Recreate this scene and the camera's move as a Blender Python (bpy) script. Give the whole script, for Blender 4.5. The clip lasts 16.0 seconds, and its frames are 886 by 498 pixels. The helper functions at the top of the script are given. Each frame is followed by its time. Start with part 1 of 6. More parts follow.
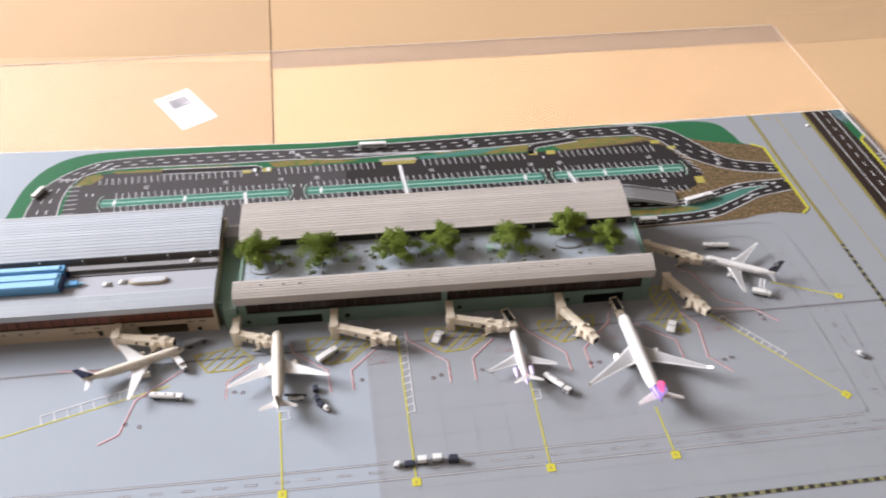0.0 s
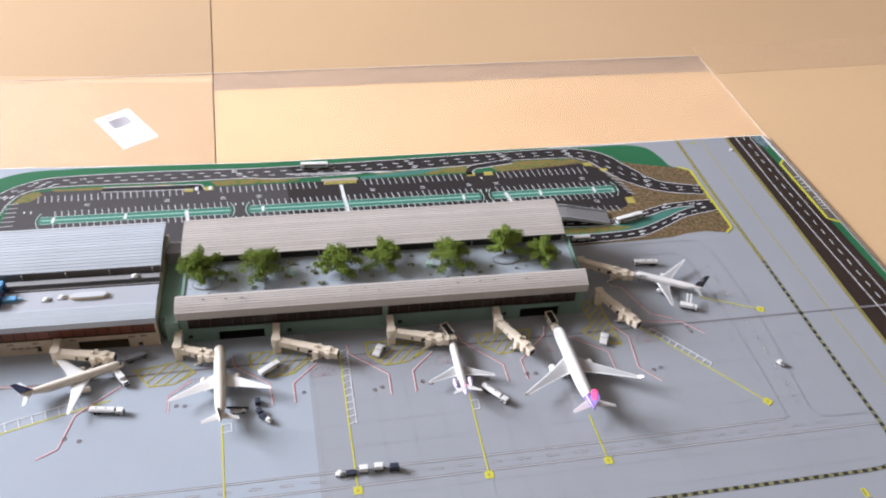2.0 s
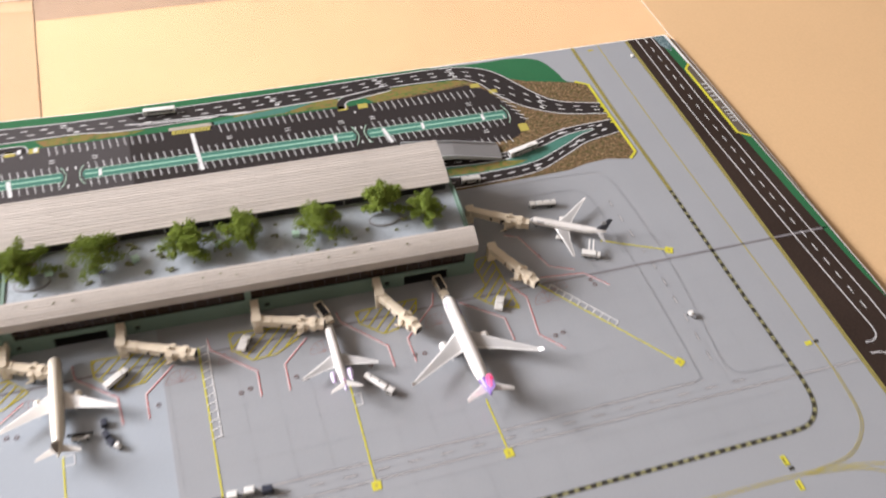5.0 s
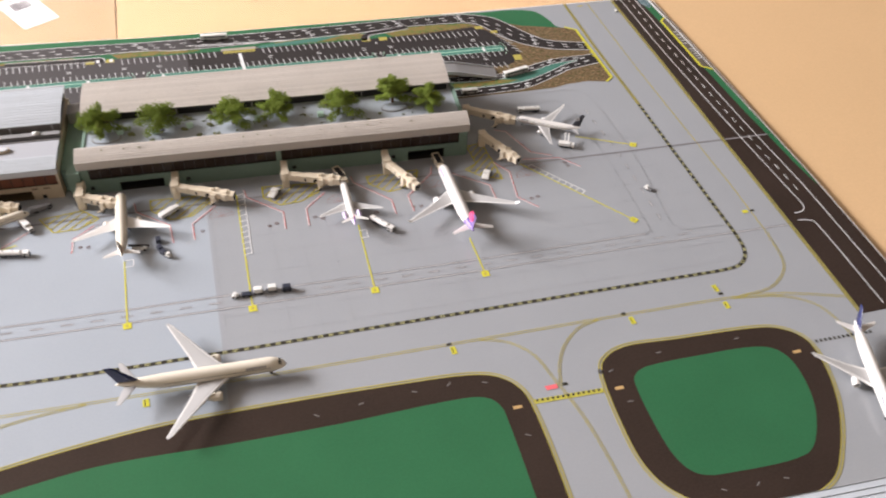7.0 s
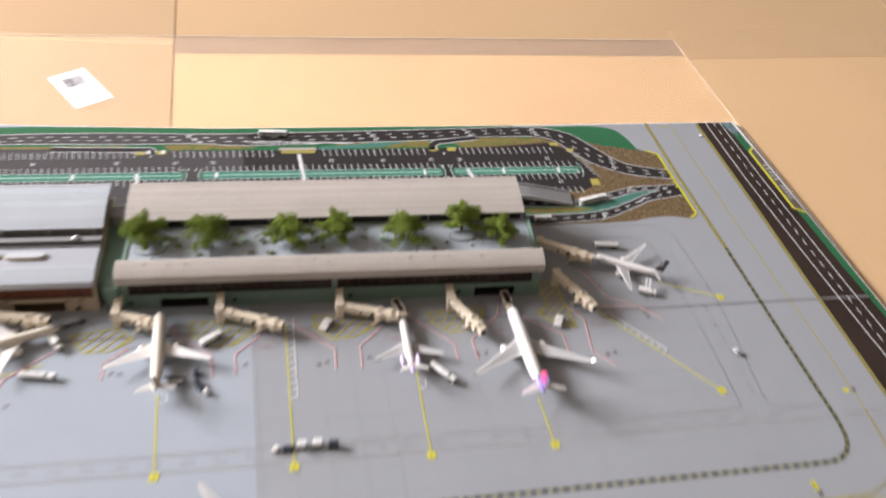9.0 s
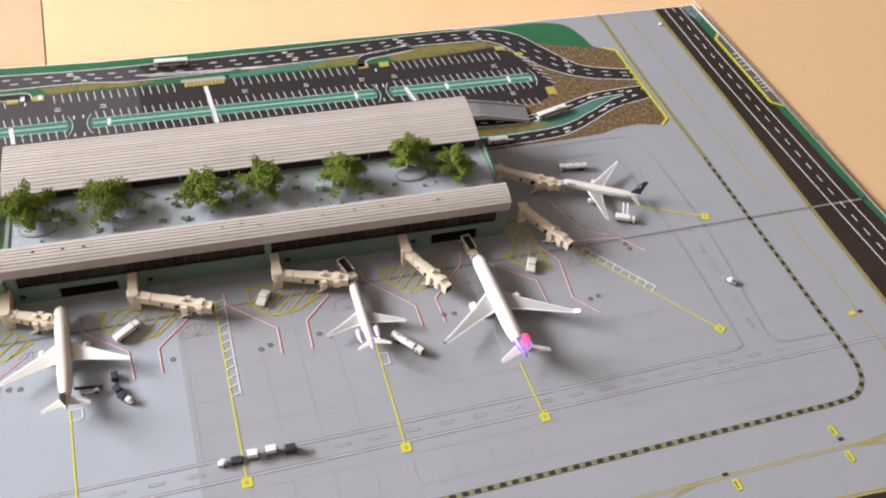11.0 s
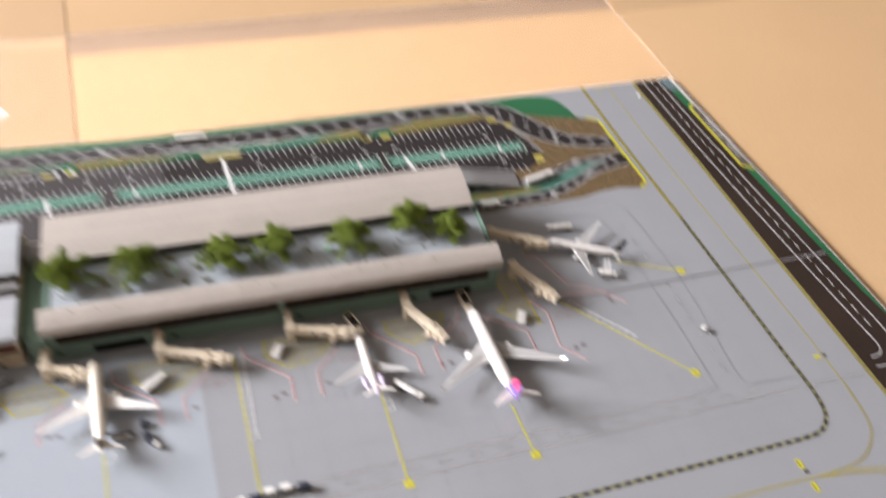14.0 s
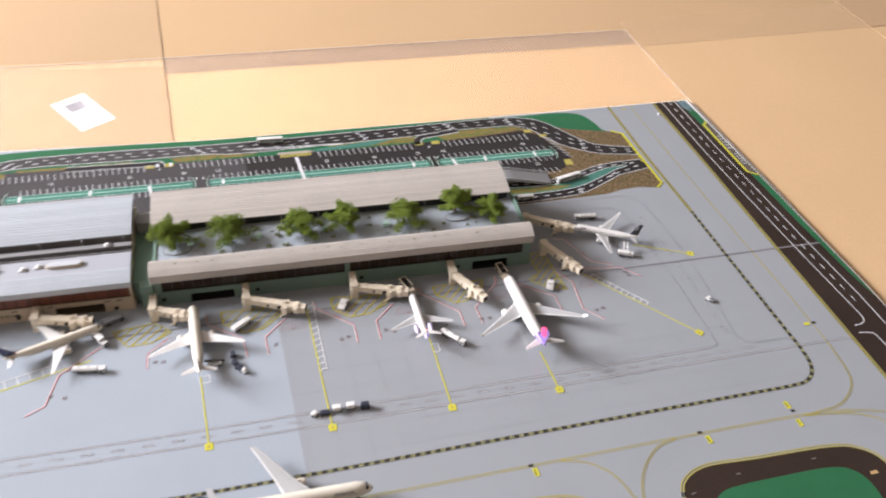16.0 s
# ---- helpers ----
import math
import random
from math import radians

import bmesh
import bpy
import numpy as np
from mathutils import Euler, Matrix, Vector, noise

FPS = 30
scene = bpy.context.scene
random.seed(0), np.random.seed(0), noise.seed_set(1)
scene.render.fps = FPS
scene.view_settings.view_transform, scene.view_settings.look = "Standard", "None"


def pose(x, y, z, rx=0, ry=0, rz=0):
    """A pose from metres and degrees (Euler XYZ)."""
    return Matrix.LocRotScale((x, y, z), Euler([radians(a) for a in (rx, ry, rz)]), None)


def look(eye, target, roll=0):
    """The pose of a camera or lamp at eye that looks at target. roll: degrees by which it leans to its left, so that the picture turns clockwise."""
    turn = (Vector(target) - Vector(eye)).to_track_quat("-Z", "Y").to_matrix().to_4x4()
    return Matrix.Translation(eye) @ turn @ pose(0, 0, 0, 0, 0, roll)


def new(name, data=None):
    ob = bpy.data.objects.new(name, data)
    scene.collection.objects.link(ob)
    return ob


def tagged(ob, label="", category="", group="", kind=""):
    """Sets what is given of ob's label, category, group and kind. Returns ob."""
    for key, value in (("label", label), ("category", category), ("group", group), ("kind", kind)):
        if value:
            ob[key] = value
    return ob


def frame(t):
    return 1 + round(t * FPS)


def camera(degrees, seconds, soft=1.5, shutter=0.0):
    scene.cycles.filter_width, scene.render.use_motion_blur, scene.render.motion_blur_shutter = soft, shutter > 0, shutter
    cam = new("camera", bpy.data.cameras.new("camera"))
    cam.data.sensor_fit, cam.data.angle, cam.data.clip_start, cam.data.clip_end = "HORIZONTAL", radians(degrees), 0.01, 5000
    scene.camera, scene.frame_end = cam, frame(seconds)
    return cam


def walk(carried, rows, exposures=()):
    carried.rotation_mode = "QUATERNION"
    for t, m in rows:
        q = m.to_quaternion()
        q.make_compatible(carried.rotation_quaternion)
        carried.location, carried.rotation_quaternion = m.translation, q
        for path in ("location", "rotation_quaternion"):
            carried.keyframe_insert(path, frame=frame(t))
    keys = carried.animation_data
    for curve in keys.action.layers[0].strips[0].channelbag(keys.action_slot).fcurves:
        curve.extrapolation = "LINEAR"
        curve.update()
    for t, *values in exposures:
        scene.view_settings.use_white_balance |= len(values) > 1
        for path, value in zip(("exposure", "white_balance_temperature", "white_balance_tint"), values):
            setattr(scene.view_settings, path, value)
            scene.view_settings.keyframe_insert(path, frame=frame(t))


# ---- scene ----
cam = camera(52.9, 16.0, soft=2.0, shutter=1.0)
PATH = [
    (0.0, (-0.0320, -0.5503, 0.8411), (0.1474, 0.9209, -0.5019), -1.35),
    (0.5, (-0.0269, -0.5559, 0.8459), (0.1981, 0.9088, -0.4973), -0.84),
    (1.0, (-0.0163, -0.5690, 0.8472), (0.2014, 0.9163, -0.4743), -1.17),
    (1.5, (-0.0170, -0.5753, 0.8551), (0.2275, 0.9070, -0.4652), 0.38),
    (2.0, (-0.0402, -0.5855, 0.8478), (0.2825, 0.9072, -0.4436), 2.12),
    (2.5, (-0.0546, -0.5616, 0.8565), (0.3192, 0.8800, -0.4783), 3.51),
    (3.0, (-0.0370, -0.5364, 0.8565), (0.3907, 0.9414, -0.4214), 2.45),
    (3.5, (-0.0163, -0.4882, 0.8545), (0.4022, 0.9390, -0.4827), 2.96),
    (4.0, (0.0678, -0.3882, 0.8052), (0.5524, 0.8749, -0.6677), 4.25),
    (4.2, (0.0912, -0.3488, 0.8118), (0.5337, 0.8710, -0.7101), 2.80),
    (6.3, (-0.0009, -0.7014, 0.8413), (0.4307, 0.7014, -0.5173), 3.78),
    (6.4, (0.0138, -0.7306, 0.8333), (0.4360, 0.6879, -0.5119), 3.65),
    (6.5, (0.0125, -0.7468, 0.8126), (0.4476, 0.6684, -0.5320), 4.06),
    (6.6, (0.0119, -0.7440, 0.8097), (0.4399, 0.6325, -0.5768), 4.13),
    (7.0, (0.0168, -0.7501, 0.8020), (0.4195, 0.6315, -0.5869), 2.13),
    (7.5, (0.0082, -0.7574, 0.8056), (0.3567, 0.7015, -0.5174), 0.20),
    (8.0, (0.0070, -0.7921, 0.8338), (0.2821, 0.7303, -0.4338), -0.26),
    (8.5, (0.0110, -0.7622, 0.8287), (0.2948, 0.7651, -0.4310), 0.76),
    (9.0, (-0.0019, -0.5745, 0.8151), (0.3616, 0.8894, -0.4982), 5.43),
    (9.5, (0.0210, -0.4430, 0.8207), (0.4997, 0.9267, -0.5557), 4.48),
    (10.0, (0.0242, -0.4057, 0.7789), (0.5730, 0.9171, -0.6171), 5.21),
    (10.2, (0.0184, -0.4029, 0.7603), (0.5310, 0.8789, -0.6869), 4.78),
    (12.3, (0.0040, -0.3944, 0.7542), (0.4872, 0.8241, -0.7563), 6.17),
    (12.5, (0.0032, -0.3977, 0.7519), (0.4866, 0.8331, -0.7485), 5.82),
    (13.0, (0.0035, -0.3993, 0.7549), (0.5106, 0.8302, -0.7389), 6.51),
    (13.5, (0.0138, -0.4097, 0.7649), (0.5489, 0.8296, -0.7108), 6.95),
    (14.0, (-0.0100, -0.4668, 0.8248), (0.5010, 0.8670, -0.5751), 4.23),
    (14.5, (-0.0488, -0.5596, 0.8602), (0.3032, 0.9704, -0.3789), -0.07),
    (15.0, (-0.0685, -0.6193, 0.8527), (0.3587, 0.8759, -0.4050), 1.57),
    (15.5, (-0.0846, -0.6431, 0.8608), (0.4123, 0.7908, -0.4420), 2.70),
    (16.0, (-0.0849, -0.6807, 0.8652), (0.3687, 0.7746, -0.4295), 3.02),
]
EXPO = [(0.0, 0.41, 6230, 14), (1.0, 0.41, 6120, 14), (2.0, 0.40, 5900, 13), (2.5, 0.42, 6150, 13), (3.0, 0.39, 5520, 13), (3.5, 0.42, 5480, 13), (4.0, 0.47, 6330, 14), (6.5, 0.50, 6600, 14), (7.2, 0.48, 6600, 14), (8.0, 0.42, 6480, 14), (9.0, 0.40, 6420, 14), (9.5, 0.39, 6430, 14), (10.0, 0.38, 6120, 14), (12.5, 0.53, 6930, 14), (13.5, 0.53, 6930, 14), (14.0, 0.45, 6450, 14), (14.5, 0.35, 5450, 13), (15.0, 0.38, 5600, 13), (16.0, 0.48, 6270, 14)]
walk(cam, [(t, look(eye, target, roll)) for t, eye, target, roll in PATH], EXPO)
WIN_A = 1010.0
PRINT_ROUGH = 0.10

# ---- world, light ----
world = bpy.data.worlds.new("world")
scene.world = world
world.use_nodes = True
wn = world.node_tree
sky = wn.nodes.new("ShaderNodeTexSky")
sky.sky_type, sky.sun_disc = "NISHITA", False
sky.sun_elevation, sky.sun_rotation = radians(40), radians(-55)
wn.links.new(sky.outputs[0], wn.nodes["Background"].inputs[0])
wn.nodes["Background"].inputs[1].default_value = 0.1


def lamp(name, eye, target, sx, sy, watts, colour):
    d = bpy.data.lights.new(name, "AREA")
    d.shape, d.size, d.size_y, d.energy, d.color = "RECTANGLE", sx, sy, watts, colour
    ob = new(name, d)
    ob.matrix_world = look(eye, target)
    return ob


# daylight in the window opening of the room
lamp("window_light", (-5.76, 2.9, 2.95), (0.2, 0.2, 0.0), 3.8, 1.8, WIN_A, (0.98, 0.975, 0.995))

# ---- materials ----
MATS = {}


def mat(name, colour, rough=0.5, metal=0.0, spec=0.5, grain=60.0, vary=0.12, bump=0.0, big=6.0, coat=0.0, alpha_tint=None, stain=0.0, rand=0.0):
    """A surface with colour variation at two scales, and fine relief."""
    if name in MATS:
        return MATS[name]
    m = bpy.data.materials.new(name)
    MATS[name] = m
    m.use_nodes = True
    nt = m.node_tree
    b = nt.nodes["Principled BSDF"]
    b.inputs["Roughness"].default_value = rough
    b.inputs["Metallic"].default_value = metal
    b.inputs["Specular IOR Level"].default_value = spec
    b.inputs["Coat Weight"].default_value = coat
    b.inputs["Coat Roughness"].default_value = 0.12
    tc = nt.nodes.new("ShaderNodeTexCoord")
    geo = nt.nodes.new("ShaderNodeNewGeometry")
    n1 = nt.nodes.new("ShaderNodeTexNoise")
    n1.inputs["Scale"].default_value, n1.inputs["Detail"].default_value = grain * 10, 3.0
    n2 = nt.nodes.new("ShaderNodeTexNoise")
    n2.inputs["Scale"].default_value, n2.inputs["Detail"].default_value = big, 4.0
    nt.links.new(geo.outputs["Position"], n1.inputs["Vector"])
    nt.links.new(geo.outputs["Position"], n2.inputs["Vector"])
    add = nt.nodes.new("ShaderNodeMath")
    add.operation = "ADD"
    nt.links.new(n1.outputs["Fac"], add.inputs[0])
    nt.links.new(n2.outputs["Fac"], add.inputs[1])
    mr = nt.nodes.new("ShaderNodeMapRange")
    mr.inputs["From Min"].default_value, mr.inputs["From Max"].default_value = 0.6, 1.4
    mr.inputs["To Min"].default_value, mr.inputs["To Max"].default_value = 1.0 - vary, 1.0 + vary
    nt.links.new(add.outputs[0], mr.inputs["Value"])
    val = mr.outputs[0]
    if rand:
        oi = nt.nodes.new("ShaderNodeObjectInfo")
        rr = nt.nodes.new("ShaderNodeMapRange")
        rr.inputs["To Min"].default_value, rr.inputs["To Max"].default_value = 1.0 - rand, 1.0 + rand
        nt.links.new(oi.outputs["Random"], rr.inputs["Value"])
        mu = nt.nodes.new("ShaderNodeMath")
        mu.operation = "MULTIPLY"
        nt.links.new(val, mu.inputs[0])
        nt.links.new(rr.outputs[0], mu.inputs[1])
        val = mu.outputs[0]
    vm = nt.nodes.new("ShaderNodeVectorMath")
    vm.operation = "SCALE"
    vm.inputs[0].default_value = colour
    nt.links.new(val, vm.inputs["Scale"])
    out = vm.outputs[0]
    if stain:
        n3 = nt.nodes.new("ShaderNodeTexNoise")
        n3.inputs["Scale"].default_value, n3.inputs["Detail"].default_value = big * 7, 6.0
        nt.links.new(geo.outputs["Position"], n3.inputs["Vector"])
        r3 = nt.nodes.new("ShaderNodeMapRange")
        r3.inputs["From Min"].default_value, r3.inputs["From Max"].default_value = 0.56, 0.75
        r3.inputs["To Min"].default_value, r3.inputs["To Max"].default_value = 0.0, stain
        nt.links.new(n3.outputs["Fac"], r3.inputs["Value"])
        mx = nt.nodes.new("ShaderNodeMix")
        mx.data_type = "RGBA"
        mx.inputs[7].default_value = (colour[0] * 0.35, colour[1] * 0.33, colour[2] * 0.3, 1)
        nt.links.new(r3.outputs[0], mx.inputs[0])
        nt.links.new(out, mx.inputs[6])
        out = mx.outputs[2]
    nt.links.new(out, b.inputs["Base Color"])
    rg = nt.nodes.new("ShaderNodeMapRange")
    rg.inputs["To Min"].default_value, rg.inputs["To Max"].default_value = max(0.03, rough - 0.06), min(1.0, rough + 0.08)
    nt.links.new(n2.outputs["Fac"], rg.inputs["Value"])
    nt.links.new(rg.outputs[0], b.inputs["Roughness"])
    if bump:
        bp = nt.nodes.new("ShaderNodeBump")
        bp.inputs["Strength"].default_value, bp.inputs["Distance"].default_value = bump, 0.0006
        nt.links.new(n1.outputs["Fac"], bp.inputs["Height"])
        nt.links.new(bp.outputs[0], b.inputs["Normal"])
    return m


def glossy_print(name, colour, vary=0.05, rough=PRINT_ROUGH):
    return mat(name, colour, rough=rough, vary=vary, grain=40, big=9, spec=0.45)


def glass(name, colour, rough=0.03):
    m = bpy.data.materials.new(name)
    m.use_nodes = True
    b = m.node_tree.nodes["Principled BSDF"]
    b.inputs["Base Color"].default_value = (*colour, 1)
    b.inputs["Roughness"].default_value = rough
    b.inputs["Transmission Weight"].default_value = 1.0
    b.inputs["IOR"].default_value = 1.49
    return m


CARD = mat("cardboard", (0.65, 0.433, 0.236), rough=0.75, grain=30, big=2.2, vary=0.05, bump=0.12, spec=0.25)
CARD_F = mat("cardboard_tan", (0.545, 0.365, 0.203), rough=0.75, grain=30, big=2.2, vary=0.05, bump=0.12, spec=0.25)
CARD_D = mat("cardboard_brown", (0.50, 0.33, 0.19), rough=0.75, grain=30, big=2.2, vary=0.06, bump=0.12, spec=0.25)
CARD_B = mat("cardboard_light", (0.50, 0.338, 0.192), rough=0.75, grain=30, big=2.0, vary=0.05, bump=0.12, spec=0.25)
TAPE = mat("packing_tape", (0.41, 0.285, 0.19), rough=0.3, grain=20, big=5, vary=0.06)
TAPE_P = mat("tape_and_band_brown", (0.60, 0.40, 0.226), rough=0.3, grain=20, big=5, vary=0.06)
PAPER = mat("label_paper", (0.72, 0.71, 0.72), rough=0.6, vary=0.03)
INK = mat("ink", (0.10, 0.09, 0.10), rough=0.6)
CONC = glossy_print("print_concrete", (0.322, 0.336, 0.355), 0.04)
# paler print sheet, with bluish window glare added to its colour
CONC_PALE_GLARE = glossy_print("print_concrete_pale_glare", (0.363, 0.40, 0.442), 0.04)
JOINT = glossy_print("print_joint", (0.316, 0.329, 0.348))
ASPH = glossy_print("print_asphalt", (0.033, 0.028, 0.028), 0.15)
TAXI = glossy_print("print_taxiway", (0.038, 0.026, 0.021), 0.25)
GREEN = glossy_print("print_grass", (0.030, 0.135, 0.060), 0.10)
GREEN_D = glossy_print("print_verge", (0.070, 0.195, 0.155), 0.2)


def speckle(name, tones, scale):
    """Printed scrub: blotches of several tones with a fine grain."""
    m = mat(name, tones[0], rough=PRINT_ROUGH)
    nt = m.node_tree
    geo = nt.nodes.new("ShaderNodeNewGeometry")
    mixed = None
    for k, c in enumerate(tones[1:]):
        n = nt.nodes.new("ShaderNodeTexNoise")
        n.inputs["Scale"].default_value, n.inputs["Detail"].default_value = scale * (1 + 0.9 * k), 5.0
        n.inputs["Roughness"].default_value = 0.7
        nt.links.new(geo.outputs["Position"], n.inputs["Vector"])
        r = nt.nodes.new("ShaderNodeMapRange")
        r.inputs["From Min"].default_value, r.inputs["From Max"].default_value = 0.46, 0.60
        nt.links.new(n.outputs["Fac"], r.inputs["Value"])
        mx = nt.nodes.new("ShaderNodeMix")
        mx.data_type = "RGBA"
        mx.inputs[6].default_value, mx.inputs[7].default_value = (*tones[0], 1), (*c, 1)
        nt.links.new(r.outputs[0], mx.inputs[0])
        if mixed:
            nt.links.new(mixed, mx.inputs[6])
        mixed = mx.outputs[2]
    nt.links.new(mixed, nt.nodes["Principled BSDF"].inputs["Base Color"])
    return m


BROWN = speckle("print_scrub", ((0.20, 0.125, 0.065), (0.085, 0.085, 0.03), (0.27, 0.19, 0.11), (0.07, 0.05, 0.025)), 110)
OLIVE = speckle("print_olive", ((0.19, 0.18, 0.05), (0.07, 0.14, 0.04), (0.24, 0.15, 0.06)), 60)
MINT = glossy_print("print_mint", (0.36, 0.60, 0.47))
WHITE = glossy_print("print_white", (0.72, 0.72, 0.72))
WHITE_F = glossy_print("print_white_faint", (0.46, 0.455, 0.46))
YEL = glossy_print("print_yellow", (0.60, 0.555, 0.06))
# asphalt with the window's reflection haze mixed into its colour
ASPH_HAZE = glossy_print("print_asphalt_hazed", (0.070, 0.064, 0.066), 0.15)
OLIVE_L = glossy_print("print_olive_line", (0.17, 0.155, 0.075))
YEL_D = glossy_print("print_yellow_dull", (0.42, 0.36, 0.09))
RED = glossy_print("print_red", (0.52, 0.13, 0.13))
RED_F = glossy_print("print_red_faint", (0.34, 0.21, 0.21))
BLACK = glossy_print("print_black", (0.045, 0.042, 0.032))
PINKB = glossy_print("print_pink", (0.8, 0.16, 0.18))
BOARD = mat("board_core", (0.78, 0.78, 0.76), rough=0.5)
ACRYL = glass("clear_acrylic", (0.83, 0.81, 0.795))
STRIP = mat("roof_strip_paint", (0.50, 0.455, 0.41), rough=0.55, grain=40, big=18, vary=0.08, stain=0.12, rand=0.05)
STRIP_W = mat("roof_strip_pale", (0.44, 0.47, 0.50), rough=0.5, grain=40, big=18, vary=0.05, stain=0.06, rand=0.04)
FASCIA = mat("fascia_paint", (0.50, 0.455, 0.41), rough=0.6, big=12, vary=0.06, stain=0.1)
FASCIA_W = mat("fascia_pale", (0.50, 0.51, 0.53), rough=0.6, big=12, vary=0.05)
DECK = mat("deck_paint", (0.36, 0.40, 0.44), rough=0.6, grain=40, big=14, vary=0.10, stain=0.3)
SAGE = mat("sage_wall", (0.16, 0.24, 0.195), rough=0.6, big=14, vary=0.08, stain=0.12)
CREAM = mat("cream_wall", (0.52, 0.43, 0.31), rough=0.6, big=14, vary=0.06, stain=0.15)
WINB = mat("window_brown", (0.035, 0.02, 0.014), rough=0.2)
WINR = mat("window_rust", (0.17, 0.058, 0.032), rough=0.3, rand=0.15)
MULL = mat("mullion", (0.02, 0.014, 0.012), rough=0.5)
# near-black: shade of recesses put into the colour, also plain black parts
DARK = mat("recess_shade_and_black", (0.012, 0.011, 0.012), rough=0.7)
GREYD = mat("grey_trench", (0.16, 0.145, 0.135), rough=0.6, vary=0.15)
GREYM = mat("grey_mid", (0.24, 0.235, 0.235), rough=0.6, vary=0.1)
BLUE = mat("blue_plastic", (0.13, 0.36, 0.62), rough=0.35, vary=0.04)
BLUE_L = mat("blue_plastic_pale", (0.30, 0.55, 0.78), rough=0.35, vary=0.04)
BEIGE = mat("beige_plastic", (0.74, 0.645, 0.50), rough=0.5, big=30, vary=0.06)
PLANE = mat("white_enamel", (0.76, 0.74, 0.71), rough=0.22, vary=0.02, coat=0.3)
CREAMP = mat("cream_enamel", (0.74, 0.68, 0.57), rough=0.25, vary=0.02, coat=0.3)
WINGM = mat("wing_grey", (0.45, 0.445, 0.44), rough=0.3, vary=0.03)
WINGL = mat("wing_edge", (0.78, 0.77, 0.75), rough=0.25, vary=0.03)
BELLY = mat("belly_grey", (0.48, 0.46, 0.44), rough=0.3, vary=0.03)
GOLD = mat("gold_stripe", (0.34, 0.23, 0.10), rough=0.35)
NAVY = mat("navy_enamel", (0.025, 0.03, 0.10), rough=0.25)
TAN = mat("tan_enamel", (0.20, 0.15, 0.11), rough=0.3)
PURPLE = mat("purple_enamel", (0.20, 0.10, 0.40), rough=0.25)
LILAC = mat("lilac_enamel", (0.58, 0.50, 0.68), rough=0.25)
VIOLET = mat("violet_enamel", (0.20, 0.13, 0.36), rough=0.25)
PINK = mat("pink_enamel", (0.85, 0.07, 0.22), rough=0.25)
CHAR = mat("charcoal_enamel", (0.035, 0.035, 0.045), rough=0.3)
RUBBER = mat("black_rubber", (0.02, 0.02, 0.02), rough=0.8)
METAL = mat("bare_metal", (0.55, 0.55, 0.56), rough=0.35, metal=0.8)
VWHITE = mat("vehicle_white", (0.78, 0.77, 0.74), rough=0.35, vary=0.03)
VGREY = mat("vehicle_grey", (0.22, 0.22, 0.23), rough=0.45)
VDARK = mat("vehicle_navy", (0.03, 0.035, 0.055), rough=0.45)
GLASSD = mat("dark_glass", (0.015, 0.018, 0.022), rough=0.1)
BARK = mat("bark", (0.09, 0.055, 0.03), rough=0.9)
LEAF = mat("foam_foliage", (0.19, 0.25, 0.044), rough=0.9, grain=150, big=110, vary=0.4, bump=0.8, spec=0.2)
MOSS = mat("moss", (0.19, 0.20, 0.095), rough=0.95, grain=150, vary=0.35)
# wall and ceiling tones of the unseen room, chosen for fill and reflections
WALLN = mat("wall_bounce_pale", (0.32, 0.31, 0.29), rough=0.8, big=1.5, vary=0.03)
WALLP = mat("wall_bounce_dark", (0.20, 0.165, 0.13), rough=0.8, big=1.5, vary=0.03)
FLOORM = mat("wood_floor", (0.16, 0.13, 0.10), rough=0.5, big=3, vary=0.15)
CEILM = mat("ceiling_bounce_warm", (0.30, 0.26, 0.22), rough=0.9, big=1.2, vary=0.02)
TABLEM = mat("table_wood", (0.32, 0.21, 0.12), rough=0.45, big=4, vary=0.15)

# ---- mesh helpers ----


def mesh_of(bm, material, name, smooth=False):
    bmesh.ops.recalc_face_normals(bm, faces=bm.faces)
    me = bpy.data.meshes.new(name)
    if smooth:
        for f in bm.faces:
            f.smooth = True
    bm.to_mesh(me)
    bm.free()
    for m in material if isinstance(material, (list, tuple)) else [material]:
        me.materials.append(m)
    return me


def part(name, bm, material, parent=None, label="", smooth=False):
    ob = new(name, mesh_of(bm, material, name, smooth))
    ob.parent = parent
    return tagged(ob, label)


def empty(name, m, label, category, group="", kind=""):
    ob = new(name)
    ob.matrix_world = m
    return tagged(ob, label, category, group, kind)


def box(bm, x0, x1, y0, y1, z0, z1, bevel=0.0):
    vs = [bm.verts.new(p) for p in ((x0, y0, z0), (x1, y0, z0), (x1, y1, z0), (x0, y1, z0), (x0, y0, z1), (x1, y0, z1), (x1, y1, z1), (x0, y1, z1))]
    fs = [bm.faces.new([vs[i] for i in q]) for q in ((3, 2, 1, 0), (4, 5, 6, 7), (0, 1, 5, 4), (1, 2, 6, 5), (2, 3, 7, 6), (3, 0, 4, 7))]
    if bevel:
        es = list({e for f in fs for e in f.edges})
        bmesh.ops.bevel(bm, geom=es, offset=bevel, segments=2, affect="EDGES", profile=0.6)
    return bm


def abox(*a, bevel=0.0):
    return box(bmesh.new(), *a, bevel=bevel)


def prism(bm, pts, z0, z1):
    """A plate with an outline in the ground plane."""
    lo = [bm.verts.new((x, y, z0)) for x, y in pts]
    hi = [bm.verts.new((x, y, z1)) for x, y in pts]
    bm.faces.new(lo[::-1])
    bm.faces.new(hi)
    n = len(pts)
    for i in range(n):
        bm.faces.new((lo[i], lo[(i + 1) % n], hi[(i + 1) % n], hi[i]))
    return bm


